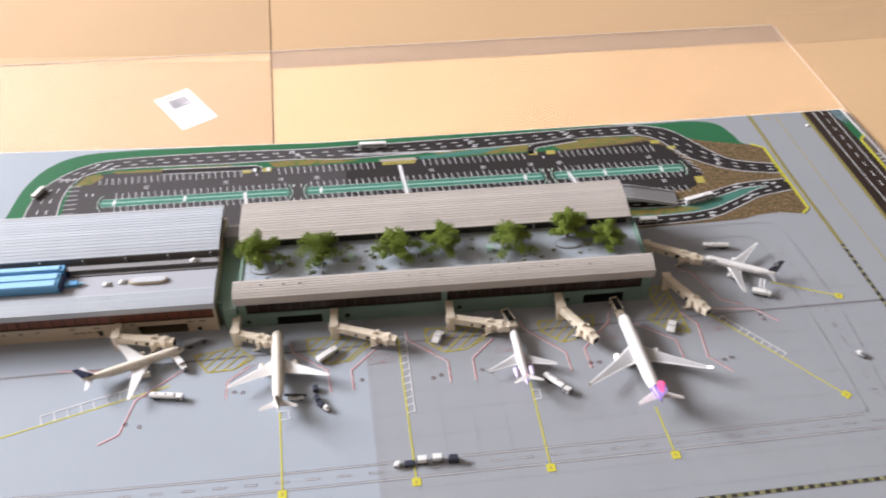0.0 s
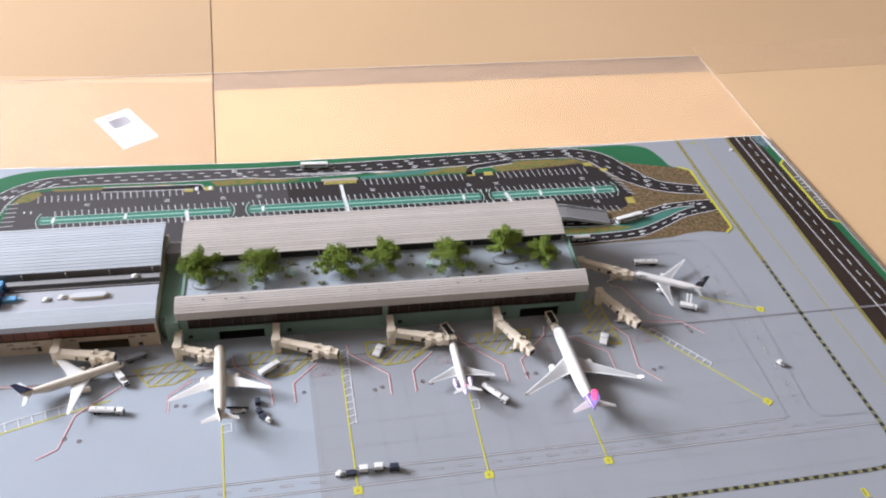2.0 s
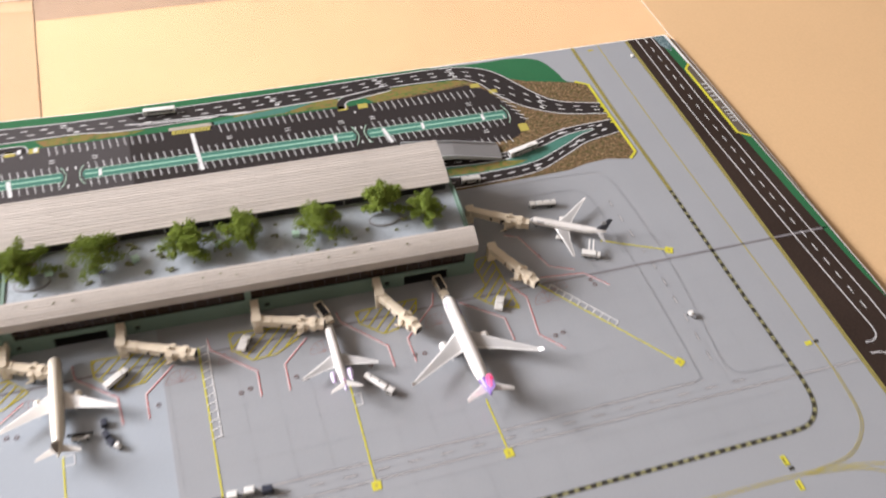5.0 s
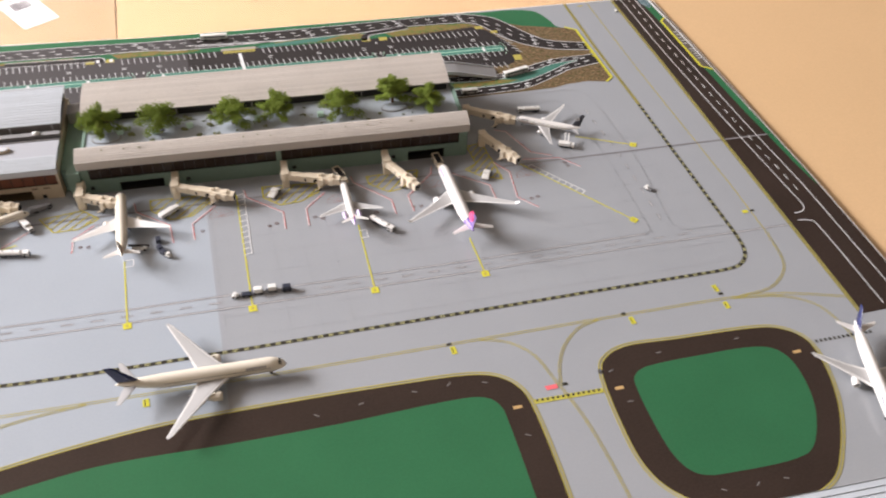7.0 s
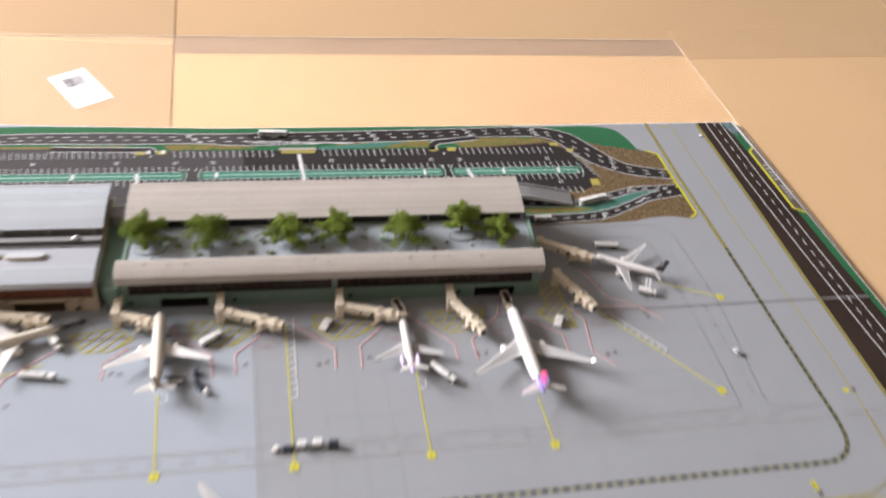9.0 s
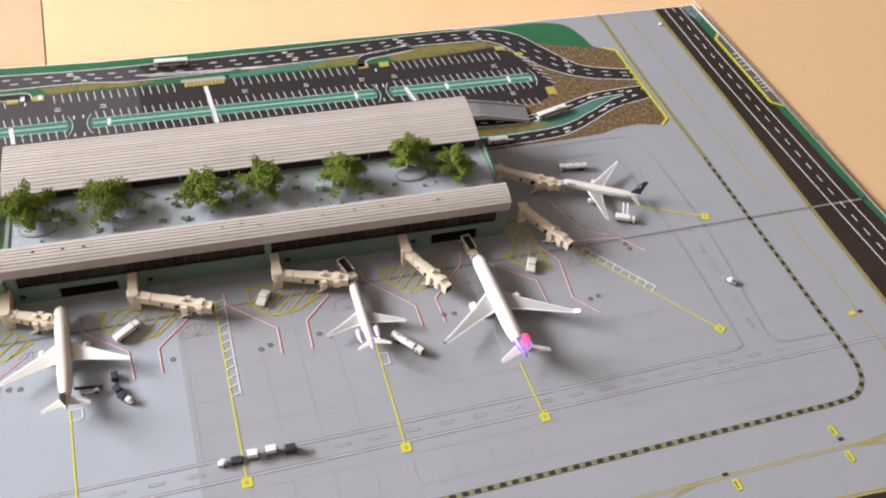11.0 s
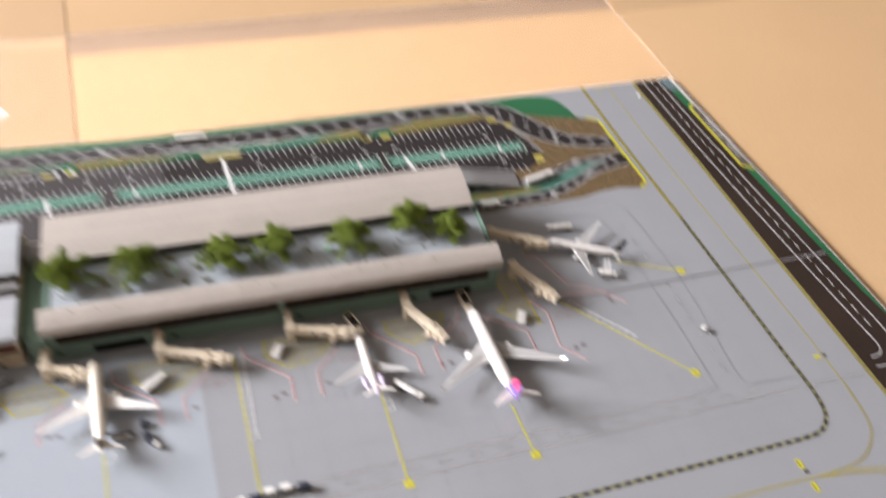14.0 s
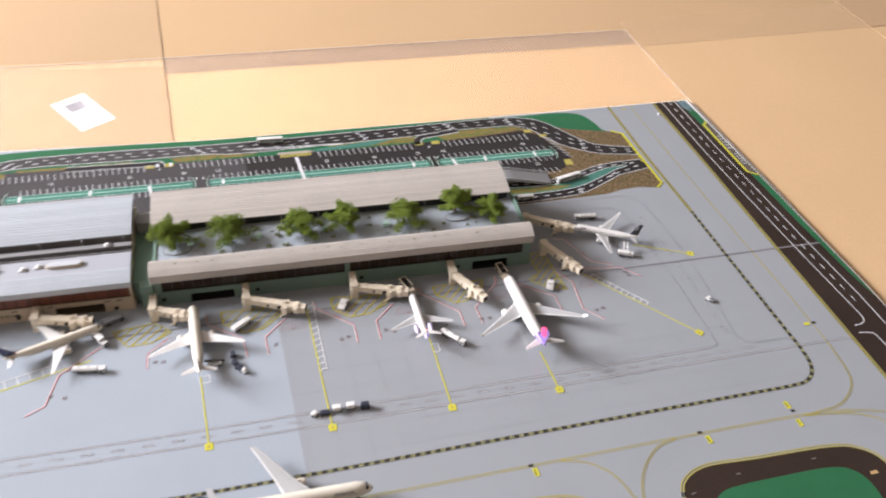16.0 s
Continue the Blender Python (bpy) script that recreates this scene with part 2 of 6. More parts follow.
def flat(bm, pts, z):
    bm.faces.new([bm.verts.new((x, y, z)) for x, y in pts])
    return bm


def loft(bm, rings, cap=True):
    """Skins closed rings of points of the same length."""
    rows = [[bm.verts.new(p) for p in r] for r in rings]
    n = len(rows[0])
    for a, b in zip(rows, rows[1:]):
        for i in range(n):
            bm.faces.new((a[i], a[(i + 1) % n], b[(i + 1) % n], b[i]))
    if cap:
        bm.faces.new(rows[0][::-1])
        bm.faces.new(rows[-1])
    return bm


def tube(bm, p, q, r0, r1=None, n=8):
    p, q = Vector(p), Vector(q)
    r1 = r0 if r1 is None else r1
    turn = (q - p).to_track_quat("Z", "Y").to_matrix()
    ring = [turn @ Vector((math.cos(i * math.tau / n), math.sin(i * math.tau / n), 0)) for i in range(n)]
    return loft(bm, [[p + r0 * v for v in ring], [q + r1 * v for v in ring]])


def smooth_line(pts, steps=8):
    """A soft curve through points."""
    P = [Vector((*p, 0)) for p in pts]
    P = [2 * P[0] - P[1], *P, 2 * P[-1] - P[-2]]
    out = []
    for a, b, c, d in zip(P, P[1:], P[2:], P[3:]):
        for k in range(steps):
            t = k / steps
            v = 0.5 * (2 * b + (c - a) * t + (2 * a - 5 * b + 4 * c - d) * t * t + (3 * b - a - 3 * c + d) * t ** 3)
            out.append((v.x, v.y))
    out.append((P[-2].x, P[-2].y))
    return out


def closed_line(pts, steps=6):
    n = len(pts)
    P = [Vector((*p, 0)) for p in pts]
    out = []
    for i in range(n):
        a, b, c, d = P[i - 1], P[i], P[(i + 1) % n], P[(i + 2) % n]
        for k in range(steps):
            t = k / steps
            v = 0.5 * (2 * b + (c - a) * t + (2 * a - 5 * b + 4 * c - d) * t * t + (3 * b - a - 3 * c + d) * t ** 3)
            out.append((v.x, v.y))
    return out


def offset(pts, d):
    """The line moved sideways: to its left for d above 0."""
    out = []
    for i, p in enumerate(pts):
        a, b = Vector(pts[max(i - 1, 0)]), Vector(pts[min(i + 1, len(pts) - 1)])
        t = (b - a).normalized()
        out.append((p[0] - t.y * d, p[1] + t.x * d))
    return out


def ribbon(bm, pts, w, z, w2=None):
    l, r = offset(pts, w / 2), offset(pts, -(w2 or w) / 2)
    L = [bm.verts.new((*p, z)) for p in l]
    R = [bm.verts.new((*p, z)) for p in r]
    for i in range(len(pts) - 1):
        bm.faces.new((L[i], R[i], R[i + 1], L[i + 1]))
    return bm


def band(bm, left, right, z):
    """A surface between two lines of any number of points."""
    def even(pts, n=60):
        d = [0.0]
        for a, b in zip(pts, pts[1:]):
            d.append(d[-1] + math.dist(a, b))
        s = np.linspace(0, d[-1], n)
        return list(zip(np.interp(s, d, [p[0] for p in pts]), np.interp(s, d, [p[1] for p in pts])))
    L = [bm.verts.new((*p, z)) for p in even(left)]
    R = [bm.verts.new((*p, z)) for p in even(right)]
    for i in range(len(L) - 1):
        bm.faces.new((L[i], R[i], R[i + 1], L[i + 1]))
    return bm


def along(pts, s):
    for a, b in zip(pts, pts[1:]):
        d = math.dist(a, b)
        if s <= d:
            t = Vector((b[0] - a[0], b[1] - a[1])) / max(d, 1e-9)
            return (a[0] + t.x * s, a[1] + t.y * s), t
        s -= d
    return None, None


def length(pts):
    return sum(math.dist(a, b) for a, b in zip(pts, pts[1:]))


def dashes(bm, pts, w, dash, gap, z, start=0.0):
    s, end = start, length(pts)
    while s + dash <= end:
        p, t = along(pts, s)
        q, _ = along(pts, s + dash)
        if q is None:
            break
        ribbon(bm, [p, q], w, z)
        s += dash + gap
    return bm


def quad(bm, cx, cy, w, h, z, turn=0.0):
    c, s = math.cos(radians(turn)), math.sin(radians(turn))
    return flat(bm, [(cx + c * x - s * y, cy + s * x + c * y) for x, y in ((-w / 2, -h / 2), (w / 2, -h / 2), (w / 2, h / 2), (-w / 2, h / 2))], z)


# ---- room: unseen shell added to enclose and bounce the window light ----
X0, X1, Y0, Y1, ZF, ZC = -5.8, 6.0, -2.4, 5.3, -0.78, 4.1


def wall_piece(name, m, along_u, z0, z1, thick, openings, material, label):
    """A wall in its own frame: u along, depth towards y, with openings that go through it."""
    bm = bmesh.new()
    us = sorted({0.0, along_u, *(u for o in openings for u in o[:2])})
    for a, b in zip(us, us[1:]):
        cuts = sorted((o[2], o[3]) for o in openings if o[0] <= a and o[1] >= b)
        z = z0
        for lo, hi in cuts:
            if lo > z:
                box(bm, a, b, 0, thick, z, lo)
            z = hi
        if z < z1:
            box(bm, a, b, 0, thick, z, z1)
    ob = new(name, mesh_of(bm, material, name))
    ob.matrix_world = m
    return tagged(ob, label, "wall", kind="structure")


wall_piece("wall_west", pose(X0, Y0, 0, 0, 0, 90), Y1 - Y0, ZF, ZC, 0.12, [(3.3, 7.3, 1.95, 3.95)], WALLP, "unseen room wall with a window opening")
wall_piece("wall_north", pose(X0, Y1, 0), X1 - X0, ZF, ZC, 0.12, [], WALLN, "unseen plain room wall, toned for bounced light")
wall_piece("wall_east", pose(X1 + 0.12, Y0, 0, 0, 0, 90), Y1 - Y0, ZF, ZC, 0.12, [], WALLN, "unseen plain room wall, toned for bounced light")
wall_piece("wall_south", pose(X0, Y0 - 0.12, 0), X1 - X0, ZF, ZC, 0.12, [], WALLP, "unseen plain room wall, toned for bounced light")
tagged(new("floor", mesh_of(abox(X0, X1, Y0, Y1, ZF - 0.05, ZF), FLOORM, "floor")), "brown wooden floor under the table", "floor", kind="structure")
tagged(new("ceiling", mesh_of(abox(X0 - 0.12, X1 + 0.12, Y0 - 0.12, Y1 + 0.12, ZC, ZC + 0.06), CEILM, "ceiling")), "unseen brownish ceiling, toned for bounced light", "ceiling", kind="structure")

# ---- table and cardboard ----
table = empty("table", pose(0.2, 0.6, ZF), "large wooden table covered with flattened cardboard", "table")
part("tabletop", abox(-1.85, 1.85, -1.35, 1.6, 0.735, 0.765, bevel=0.004), TABLEM, table)
for sx in (-1.7, 1.7):
    for sy in (-1.2, 1.45):
        part("leg", abox(sx - 0.035, sx + 0.035, sy - 0.035, sy + 0.035, 0.0, 0.735, bevel=0.003), TABLEM, table)

ZT = -0.0150
ZB = -0.0078


def sheet(name, pts, material, label):
    ob = new(name, mesh_of(prism(bmesh.new(), pts, ZT, ZB), [material], name))
    return tagged(ob, label, "cardboard", "flattened cardboard boxes")


CX = lambda y: -0.157 - 0.021 * (y - 0.664)
sheet("cardboard_sheet", [(-1.6, -0.7), (CX(-0.7) - 0.0012, -0.7), (CX(0.955) - 0.0012, 0.955), (-1.6, 1.152)], CARD_B, "tan flattened cardboard box panel beneath the airport board")
sheet("cardboard_sheet", [(-1.6, 1.156), (CX(0.959) - 0.0012, 0.959), (CX(2.1) - 0.0012, 2.1), (-1.6, 2.1)], CARD_B, "tan cardboard flap folded along its far side")
sheet("cardboard_sheet", [(CX(-0.7) + 0.0012, -0.7), (1.356, -0.7), (1.356, 0.866), (0.785, 0.884), (CX(0.944) + 0.0012, 0.944)], CARD, "tan flattened cardboard panel beneath the airport board")
sheet("cardboard_sheet", [(CX(0.947) + 0.0012, 0.947), (0.785, 0.887), (1.356, 0.869), (1.356, 2.1), (CX(2.1) + 0.0012, 2.1)], CARD_F, "tan cardboard panel with a taped edge")
sheet("cardboard_sheet", [(1.359, -0.7), (2.02, -0.7), (2.02, 0.826), (1.359, 0.828)], CARD, "plain tan cardboard panel at the edge of the table")
sheet("cardboard_sheet", [(1.359, 0.831), (2.02, 0.829), (2.02, 2.1), (1.359, 2.1)], CARD_D, "browner cardboard panel at the corner of the table")

bm = prism(bmesh.new(), [(-0.1615, 0.9135), (0.797, 0.8535), (0.797, 0.9135), (-0.1625, 0.9745)], ZB + 0.0001, ZB + 0.0003)
tagged(part("packing_tape", bm, TAPE), "brown translucent packing tape over the cardboard joint", "tape")
# thin strip that gives the panel a browner tone beyond the joint
bm = prism(bmesh.new(), [(0.803, 0.8445), (1.354, 0.8305), (1.354, 0.955), (0.803, 0.958)], ZB + 0.0001, ZB + 0.0003)
tagged(part("packing_tape", bm, TAPE_P), "wide brown band along the cardboard joint beside the sheet", "tape")
bm = prism(bmesh.new(), [(-1.6, 1.139), (-0.1645, 0.9446), (-0.1645, 0.970), (-1.6, 1.172)], ZB + 0.0001, ZB + 0.0003)
tagged(part("packing_tape", bm, TAPE_P), "narrow brown tape along the cardboard fold", "tape")

# clear sheet that carries the board
bm = prism(bmesh.new(), [(-1.4, -0.62), (0.8105, -0.62), (0.8085, 0.3), (0.7985, 0.62), (0.7975, 0.9145), (-0.162, 0.9755), (-1.4, 1.055)], ZB + 0.0008, ZB + 0.0036)
ac = tagged(part("acrylic_sheet", bm, ACRYL), "clear acrylic sheet lying on the cardboard under the board", "sheet")
ac.visible_shadow = False

# pale ribbons laid on top imitate the bright glint of the sheet's edges
for nm, pts in (("far_edge", [(-1.4, 1.055), (-0.162, 0.9755), (0.7975, 0.9145)]), ("side_edge", [(0.7975, 0.9145), (0.7985, 0.62), (0.8085, 0.3), (0.8105, -0.62)])):
    bm = ribbon(bmesh.new(), pts, 0.0016, ZB + 0.0037)
    part(nm, bm, mat("acrylic_edge_highlight", (0.72, 0.66, 0.60), rough=0.3), ac, "pale strip painted as the highlight on the cut edge")

# white shipping label with bars
lab = empty("shipping_label", pose(-0.310, 0.806, ZB + 0.0002, 0, 0, -60), "white paper shipping label with a barcode on cardboard", "label")
part("paper", abox(-0.058, 0.058, -0.032, 0.032, 0, 0.0002), PAPER, lab)
bm = bmesh.new()
random.seed(5)
for i in range(17):
    x = -0.014 + i * 0.0019
    quad(bm, -0.0235, x - 0.001, 0.030, random.choice((0.0010, 0.0013, 0.0016)), 0.0003)
bm2 = bmesh.new()
part("barcode", bm, INK, lab)
for x, y, w, h in ((0.036, -0.008, 0.005, 0.003), (0.0405, -0.005, 0.002, 0.006), (0.044, -0.008, 0.004, 0.003), (0.012, 0.0, 0.002, 0.030), (0.018, -0.004, 0.0015, 0.022)):
    quad(bm2, x, y, w, h, 0.0003)
part("print_bar", bm2, mat("ink_grey", (0.42, 0.41, 0.43), rough=0.6), lab)
part("red_print", quad(bmesh.new(), -0.048, -0.008, 0.006, 0.018, 0.0003), mat("ink_red", (0.62, 0.30, 0.28), rough=0.6), lab, "pale red printed bar")

# ---- printed airport board ----
ZM = -0.0040
board = tagged(new("airport_board"), "glossy printed airport apron board with runway and car park", "game board")
MAT_OUT = [(-1.15, -0.60), (0.808, -0.60), (0.808, 0.09), (0.801, 0.30), (0.7965, 0.45), (0.790, 0.6145), (0.462, 0.629), (-0.088, 0.6595), (-0.324, 0.683), (-0.46, 0.6985), (-1.15, 0.772)]
SEAM = lambda y: -0.041 + 0.004 * (0.1 - y)
bm = prism(bmesh.new(), MAT_OUT, ZM, -0.0003)
part("core", bm, BOARD, board)
bm = flat(bmesh.new(), [(SEAM(-0.598), -0.598), (0.806, -0.598), (0.806, 0.09), (0.799, 0.30), (0.7935, 0.45), (0.785, 0.6125), (0.462, 0.627), (SEAM(0.64), 0.6525)], 0.0)
part("apron_print", bm, CONC, board)
bm = flat(bmesh.new(), [(-1.148, -0.598), (SEAM(-0.598), -0.598), (SEAM(0.64), 0.6525), (-0.088, 0.658), (-0.324, 0.6815), (-0.46, 0.697), (-1.148, 0.770)], 0.0)
part("apron_print", bm, CONC_PALE_GLARE, board, "paler sheet of the printed apron with window glare painted in")
Z1, Z2, Z3, Z4, Z5 = 0.00012, 0.00024, 0.00036, 0.00048, 0.0006


def print_part(name, bm, material, label=""):
    return part(name, bm, material, board, label)


def print_each(name, bm, material, label=""):
    """Every separate patch of the pattern as a part of its own."""
    bm.verts.ensure_lookup_table()
    seen, made = set(), []
    for v in bm.verts:
        if v in seen:
            continue
        stack, faces = [v], []
        seen.add(v)
        while stack:
            for f in stack.pop().link_faces:
                if f not in faces:
                    faces.append(f)
                for q in f.verts:
                    if q not in seen:
                        seen.add(q)
                        stack.append(q)
        if faces:
            made.append(list(dict.fromkeys(faces)))
    for faces in made:
        idx, co, fs = {}, [], []
        for f in faces:
            for q in f.verts:
                if q not in idx:
                    idx[q] = len(co)
                    co.append(tuple(q.co))
            fs.append([idx[q] for q in f.verts])
        me = bpy.data.meshes.new(name)
        me.from_pydata(co, [], fs)
        me.materials.append(material)
        ob = new(name, me)
        ob.parent = board
        tagged(ob, label)
    bm.free()


# concrete slab joints
bm = bmesh.new()
for i in range(-1, 19):
    x = i * 0.037
    ribbon(bm, [(x + 0.004, -0.06), (x - 0.001, 0.245)], 0.00045, Z1)
for k in (0, 1, 3, 4, 5, 6, 7, 8):
    y = -0.045 + k * 0.034
    ribbon(bm, [(-0.038, y + 0.004), (0.62, y - 0.012)], 0.0005, Z1)
print_each("slab_joint", bm, JOINT)

# dark seam between the printed sheets
bm = bmesh.new()
ribbon(bm, [(-0.9, 0.233), (-0.2, 0.2115), (0.384, 0.193), (0.527, 0.188), (0.80, 0.178)], 0.0030, Z2)
print_part("sheet_seam", bm, mat("seam_dark", (0.19, 0.18, 0.19), rough=0.4))

def even(pts, n=160):
    d = [0.0]
    for a, b in zip(pts, pts[1:]):
        d.append(d[-1] + math.dist(a, b))
    s = np.linspace(0, d[-1], n)
    return list(zip(np.interp(s, d, [p[0] for p in pts]), np.interp(s, d, [p[1] for p in pts])))


# land side: green, scrub, loop road
OUTER = smooth_line([(-0.527, 0.40), (-0.527, 0.50), (-0.525, 0.545), (-0.517, 0.588), (-0.494, 0.624), (-0.452, 0.653), (-0.397, 0.664), (-0.233, 0.656), (-0.088, 0.643), (0.141, 0.634), (0.302, 0.630), (0.396, 0.627), (0.448, 0.620), (0.487, 0.600), (0.512, 0.566), (0.534, 0.533), (0.560, 0.507), (0.618, 0.487)], 6)
INNER = smooth_line([(-0.477, 0.40), (-0.477, 0.50), (-0.475, 0.545), (-0.474, 0.575), (-0.463, 0.608), (-0.440, 0.629), (-0.382, 0.634), (-0.231, 0.622), (-0.112, 0.615), (-0.05, 0.605), (0.103, 0.600), (0.243, 0.597), (0.326, 0.600), (0.384, 0.597), (0.432, 0.592), (0.458, 0.575), (0.477, 0.541), (0.506, 0.507), (0.552, 0.478), (0.618, 0.460)], 6)
bm = flat(bmesh.new(), smooth_line([(-0.560, 0.40), (-0.556, 0.50), (-0.549, 0.552), (-0.537, 0.612), (-0.508, 0.660), (-0.458, 0.684), (-0.369, 0.6835)], 5) + [(-0.233, 0.6722), (-0.088, 0.6578), (0.141, 0.6452), (0.40, 0.6308), (0.40, 0.44), (-0.45, 0.44)], Z1)
print_part("verge", bm, GREEN, "printed green verge")
bm = flat(bmesh.new(), smooth_line([(0.40, 0.629), (0.467, 0.6225), (0.525, 0.620), (0.566, 0.606), (0.582, 0.573), (0.588, 0.548), (0.606, 0.537)], 4) + [(0.606, 0.50), (0.40, 0.50)], Z1)
print_part("verge", bm, GREEN)
bm = flat(bmesh.new(), [(0.30, 0.60), (0.44, 0.59), (0.46, 0.60), (0.53, 0.562), (0.575, 0.548), (0.600, 0.540), (0.617, 0.528), (0.621, 0.376), (0.607, 0.366), (0.578, 0.374), (0.545, 0.373), (0.519, 0.3675), (0.471, 0.368), (0.33, 0.372), (0.30, 0.45)], Z2)
print_part("scrub", bm, BROWN, "printed brown scrub")
# the car park
KX = -0.058
lot = lambda x, y: (x, y + KX * x)
bm = flat(bmesh.new(), [(-0.470, 0.53 + 0.027), (-0.464, 0.60), (-0.447, 0.628), (-0.40, 0.626), lot(-0.20, 0.592), lot(0.0, 0.590), lot(0.20, 0.590), lot(0.35, 0.592), (0.440, 0.576), (0.464, 0.560), (0.485, 0.520), (0.500, 0.482), (0.478, 0.452), (0.462, 0.4455), (0.33, 0.452), (-0.47, 0.47)], Z3)
print_part("car_park", bm, ASPH, "printed dark asphalt car park")
bm = band(bmesh.new(), OUTER, INNER, Z3)
print_part("loop_road", bm, ASPH, "printed dark loop road")
# left half again, lightened in colour to stand for reflected haze
bm = flat(bmesh.new(), [(-0.470, 0.53 + 0.027), (-0.464, 0.60), (-0.447, 0.628), (-0.40, 0.626), lot(-0.20, 0.592), lot(-0.045, 0.590), (-0.044, 0.458), (-0.47, 0.47)], Z3 + 0.00004)
print_part("car_park", bm, ASPH_HAZE, "half of the printed car park with reflection haze painted in")
# same painted haze on the left part of the loop road
cut = [(a, b) for a, b in zip(even(OUTER), even(INNER)) if a[0] < -0.045]
print_part("loop_road", band(bmesh.new(), [a for a, b in cut], [b for a, b in cut], Z3 + 0.00004), ASPH_HAZE, "half of the printed loop road with reflection haze painted in")
# olive planting strips
for pts in ([(-0.41, 0.6305), (-0.30, 0.6235), (-0.225, 0.6185), (-0.205, 0.6085), (-0.40, 0.624)], [(-0.165, 0.6165), (-0.112, 0.6155), (-0.05, 0.605), (-0.02, 0.601), (-0.04, 0.5965), (-0.155, 0.602)],
            [(0.10, 0.599), (0.17, 0.6), (0.243, 0.598), (0.262, 0.588), (0.25, 0.579), (0.175, 0.583), (0.10, 0.588)], [(0.285, 0.592), (0.33, 0.599), (0.384, 0.596), (0.43, 0.591), (0.448, 0.581), (0.40, 0.577), (0.30, 0.573)],
            [(-0.462, 0.6), (-0.447, 0.624), (-0.427, 0.628), (-0.42, 0.618), (-0.436, 0.602)]):
    print_part("planting", flat(bmesh.new(), pts, Z4), OLIVE, "printed olive planting strip")
bm = flat(bmesh.new(), [(0.065, 0.592), (0.17, 0.5985), (0.215, 0.597), (0.17, 0.585), (0.07, 0.586)], Z5)
print_part("planting", bm, GREEN_D)
# medians
med = bmesh.new()
mint = bmesh.new()
edge = bmesh.new()
for a, b in ((-0.414, -0.134), (-0.105, 0.254), (0.275, 0.473)):
    s = [lot(a, 0.5352), lot(b, 0.5352), lot(b + 0.002, 0.531), lot(b + 0.0025, 0.527), lot(b + 0.002, 0.523), lot(b, 0.5188), lot(a, 0.5188), lot(a - 0.002, 0.523), lot(a - 0.0025, 0.527), lot(a - 0.002, 0.531)]
    flat(med, s, Z4)
    ribbon(mint, [lot(a + 0.001, 0.5272), lot(b - 0.001, 0.5272)], 0.0021, Z5)
    for y in (0.5358, 0.5182):
        ribbon(edge, [lot(a, y), lot(b, y)], 0.0009, Z5)
    for x, s in ((a, -1), (b, 1)):
        arc = [lot(x + s * (0.0035 + 0.006 * (0.4 - q * q)), 0.527 + 0.019 * q) for q in (-1, -0.75, -0.5, -0.25, 0, 0.25, 0.5, 0.75, 1)]
        ribbon(edge, arc, 0.0011, Z5)
print_each("median", med, GREEN_D, "printed green median strips")
print_each("median_edge", edge, mat("print_pale_green", (0.42, 0.60, 0.48), rough=PRINT_ROUGH), "pale edge lines round the medians")
print_each("median_path", mint, MINT, "pale path along the medians")
# stall lines
bm = bmesh.new()
gates = ((-0.205, -0.155), (0.008, 0.070), (0.243, 0.285))
for i in range(92):
    x = -0.425 + i * 0.00985
    w = 0.0011
    if x < 0.445 and not any(a < x < b for a, b in gates):
        ribbon(bm, [lot(x, 0.590), lot(x + 0.002, 0.573)], w, Z4)
    if -0.40 < x < 0.470 and not (-0.138 < x < -0.101 or 0.250 < x < 0.276):
        ribbon(bm, [lot(x, 0.550), lot(x + 0.002, 0.536)], w, Z4)
        ribbon(bm, [lot(x + 0.001, 0.5185), lot(x + 0.003, 0.504)], w, Z4)
    if 0.33 < x < 0.462:
        ribbon(bm, [lot(x, 0.483), lot(x + 0.003, 0.468)], w, Z4)
for i in range(7):
    ribbon(bm, [(0.471 + i * 0.0035, 0.548 - i * 0.010), (0.487 + i * 0.0025, 0.540 - i * 0.010)], 0.0012, Z4)
    ribbon(bm, [(-0.470, 0.60 - i * 0.011), (-0.452, 0.60 - i * 0.011)], 0.0011, Z4)
print_each("stall_line", bm, glossy_print("print_white_dull", (0.58, 0.58, 0.59)), "printed white parking stall lines")
# white walkways across the car park
bm = bmesh.new()
ribbon(bm, [(0.0395, 0.576), (0.0445, 0.500)], 0.0052, Z5)
ribbon(bm, [lot(0.296, 0.533), lot(0.302, 0.503)], 0.005, Z5)
ribbon(bm, [lot(-0.20, 0.533), lot(-0.197, 0.503)], 0.005, Z5)
for x in (-0.395, -0.29, -0.20, -0.085, 0.228, 0.297, 0.352, 0.44):
    quad(bm, x, 0.527 + KX * x, 0.004, 0.013, Z5 + 0.0001, -3)
print_each("walkway", bm, WHITE, "printed white walkways")
# arrows and lane words as plain bars
bm = bmesh.new()
for x, y in ((-0.35, 0.561), (-0.23, 0.561), (-0.145, 0.560), (-0.09, 0.559), (0.088, 0.560), (0.168, 0.559), (0.243, 0.559), (0.288, 0.559), (0.43, 0.559), (0.435, 0.497)):
    for d in (0.0022, -0.0022):
        c = lot(x, y + d)
        quad(bm, c[0], c[1], 0.0075, 0.0012, Z5, -3)
for x, y in ((-0.126, 0.542), (-0.115, 0.542), (-0.126, 0.508), (-0.115, 0.508), (0.259, 0.542), (0.268, 0.542), (0.262, 0.512), (0.272, 0.512), (0.478, 0.522), (0.470, 0.522), (-0.44, 0.55), (-0.43, 0.55), (-0.183, 0.577), (0.267, 0.576)):
    c = lot(x, y)
    quad(bm, c[0], c[1], 0.0016, 0.0062, Z5)
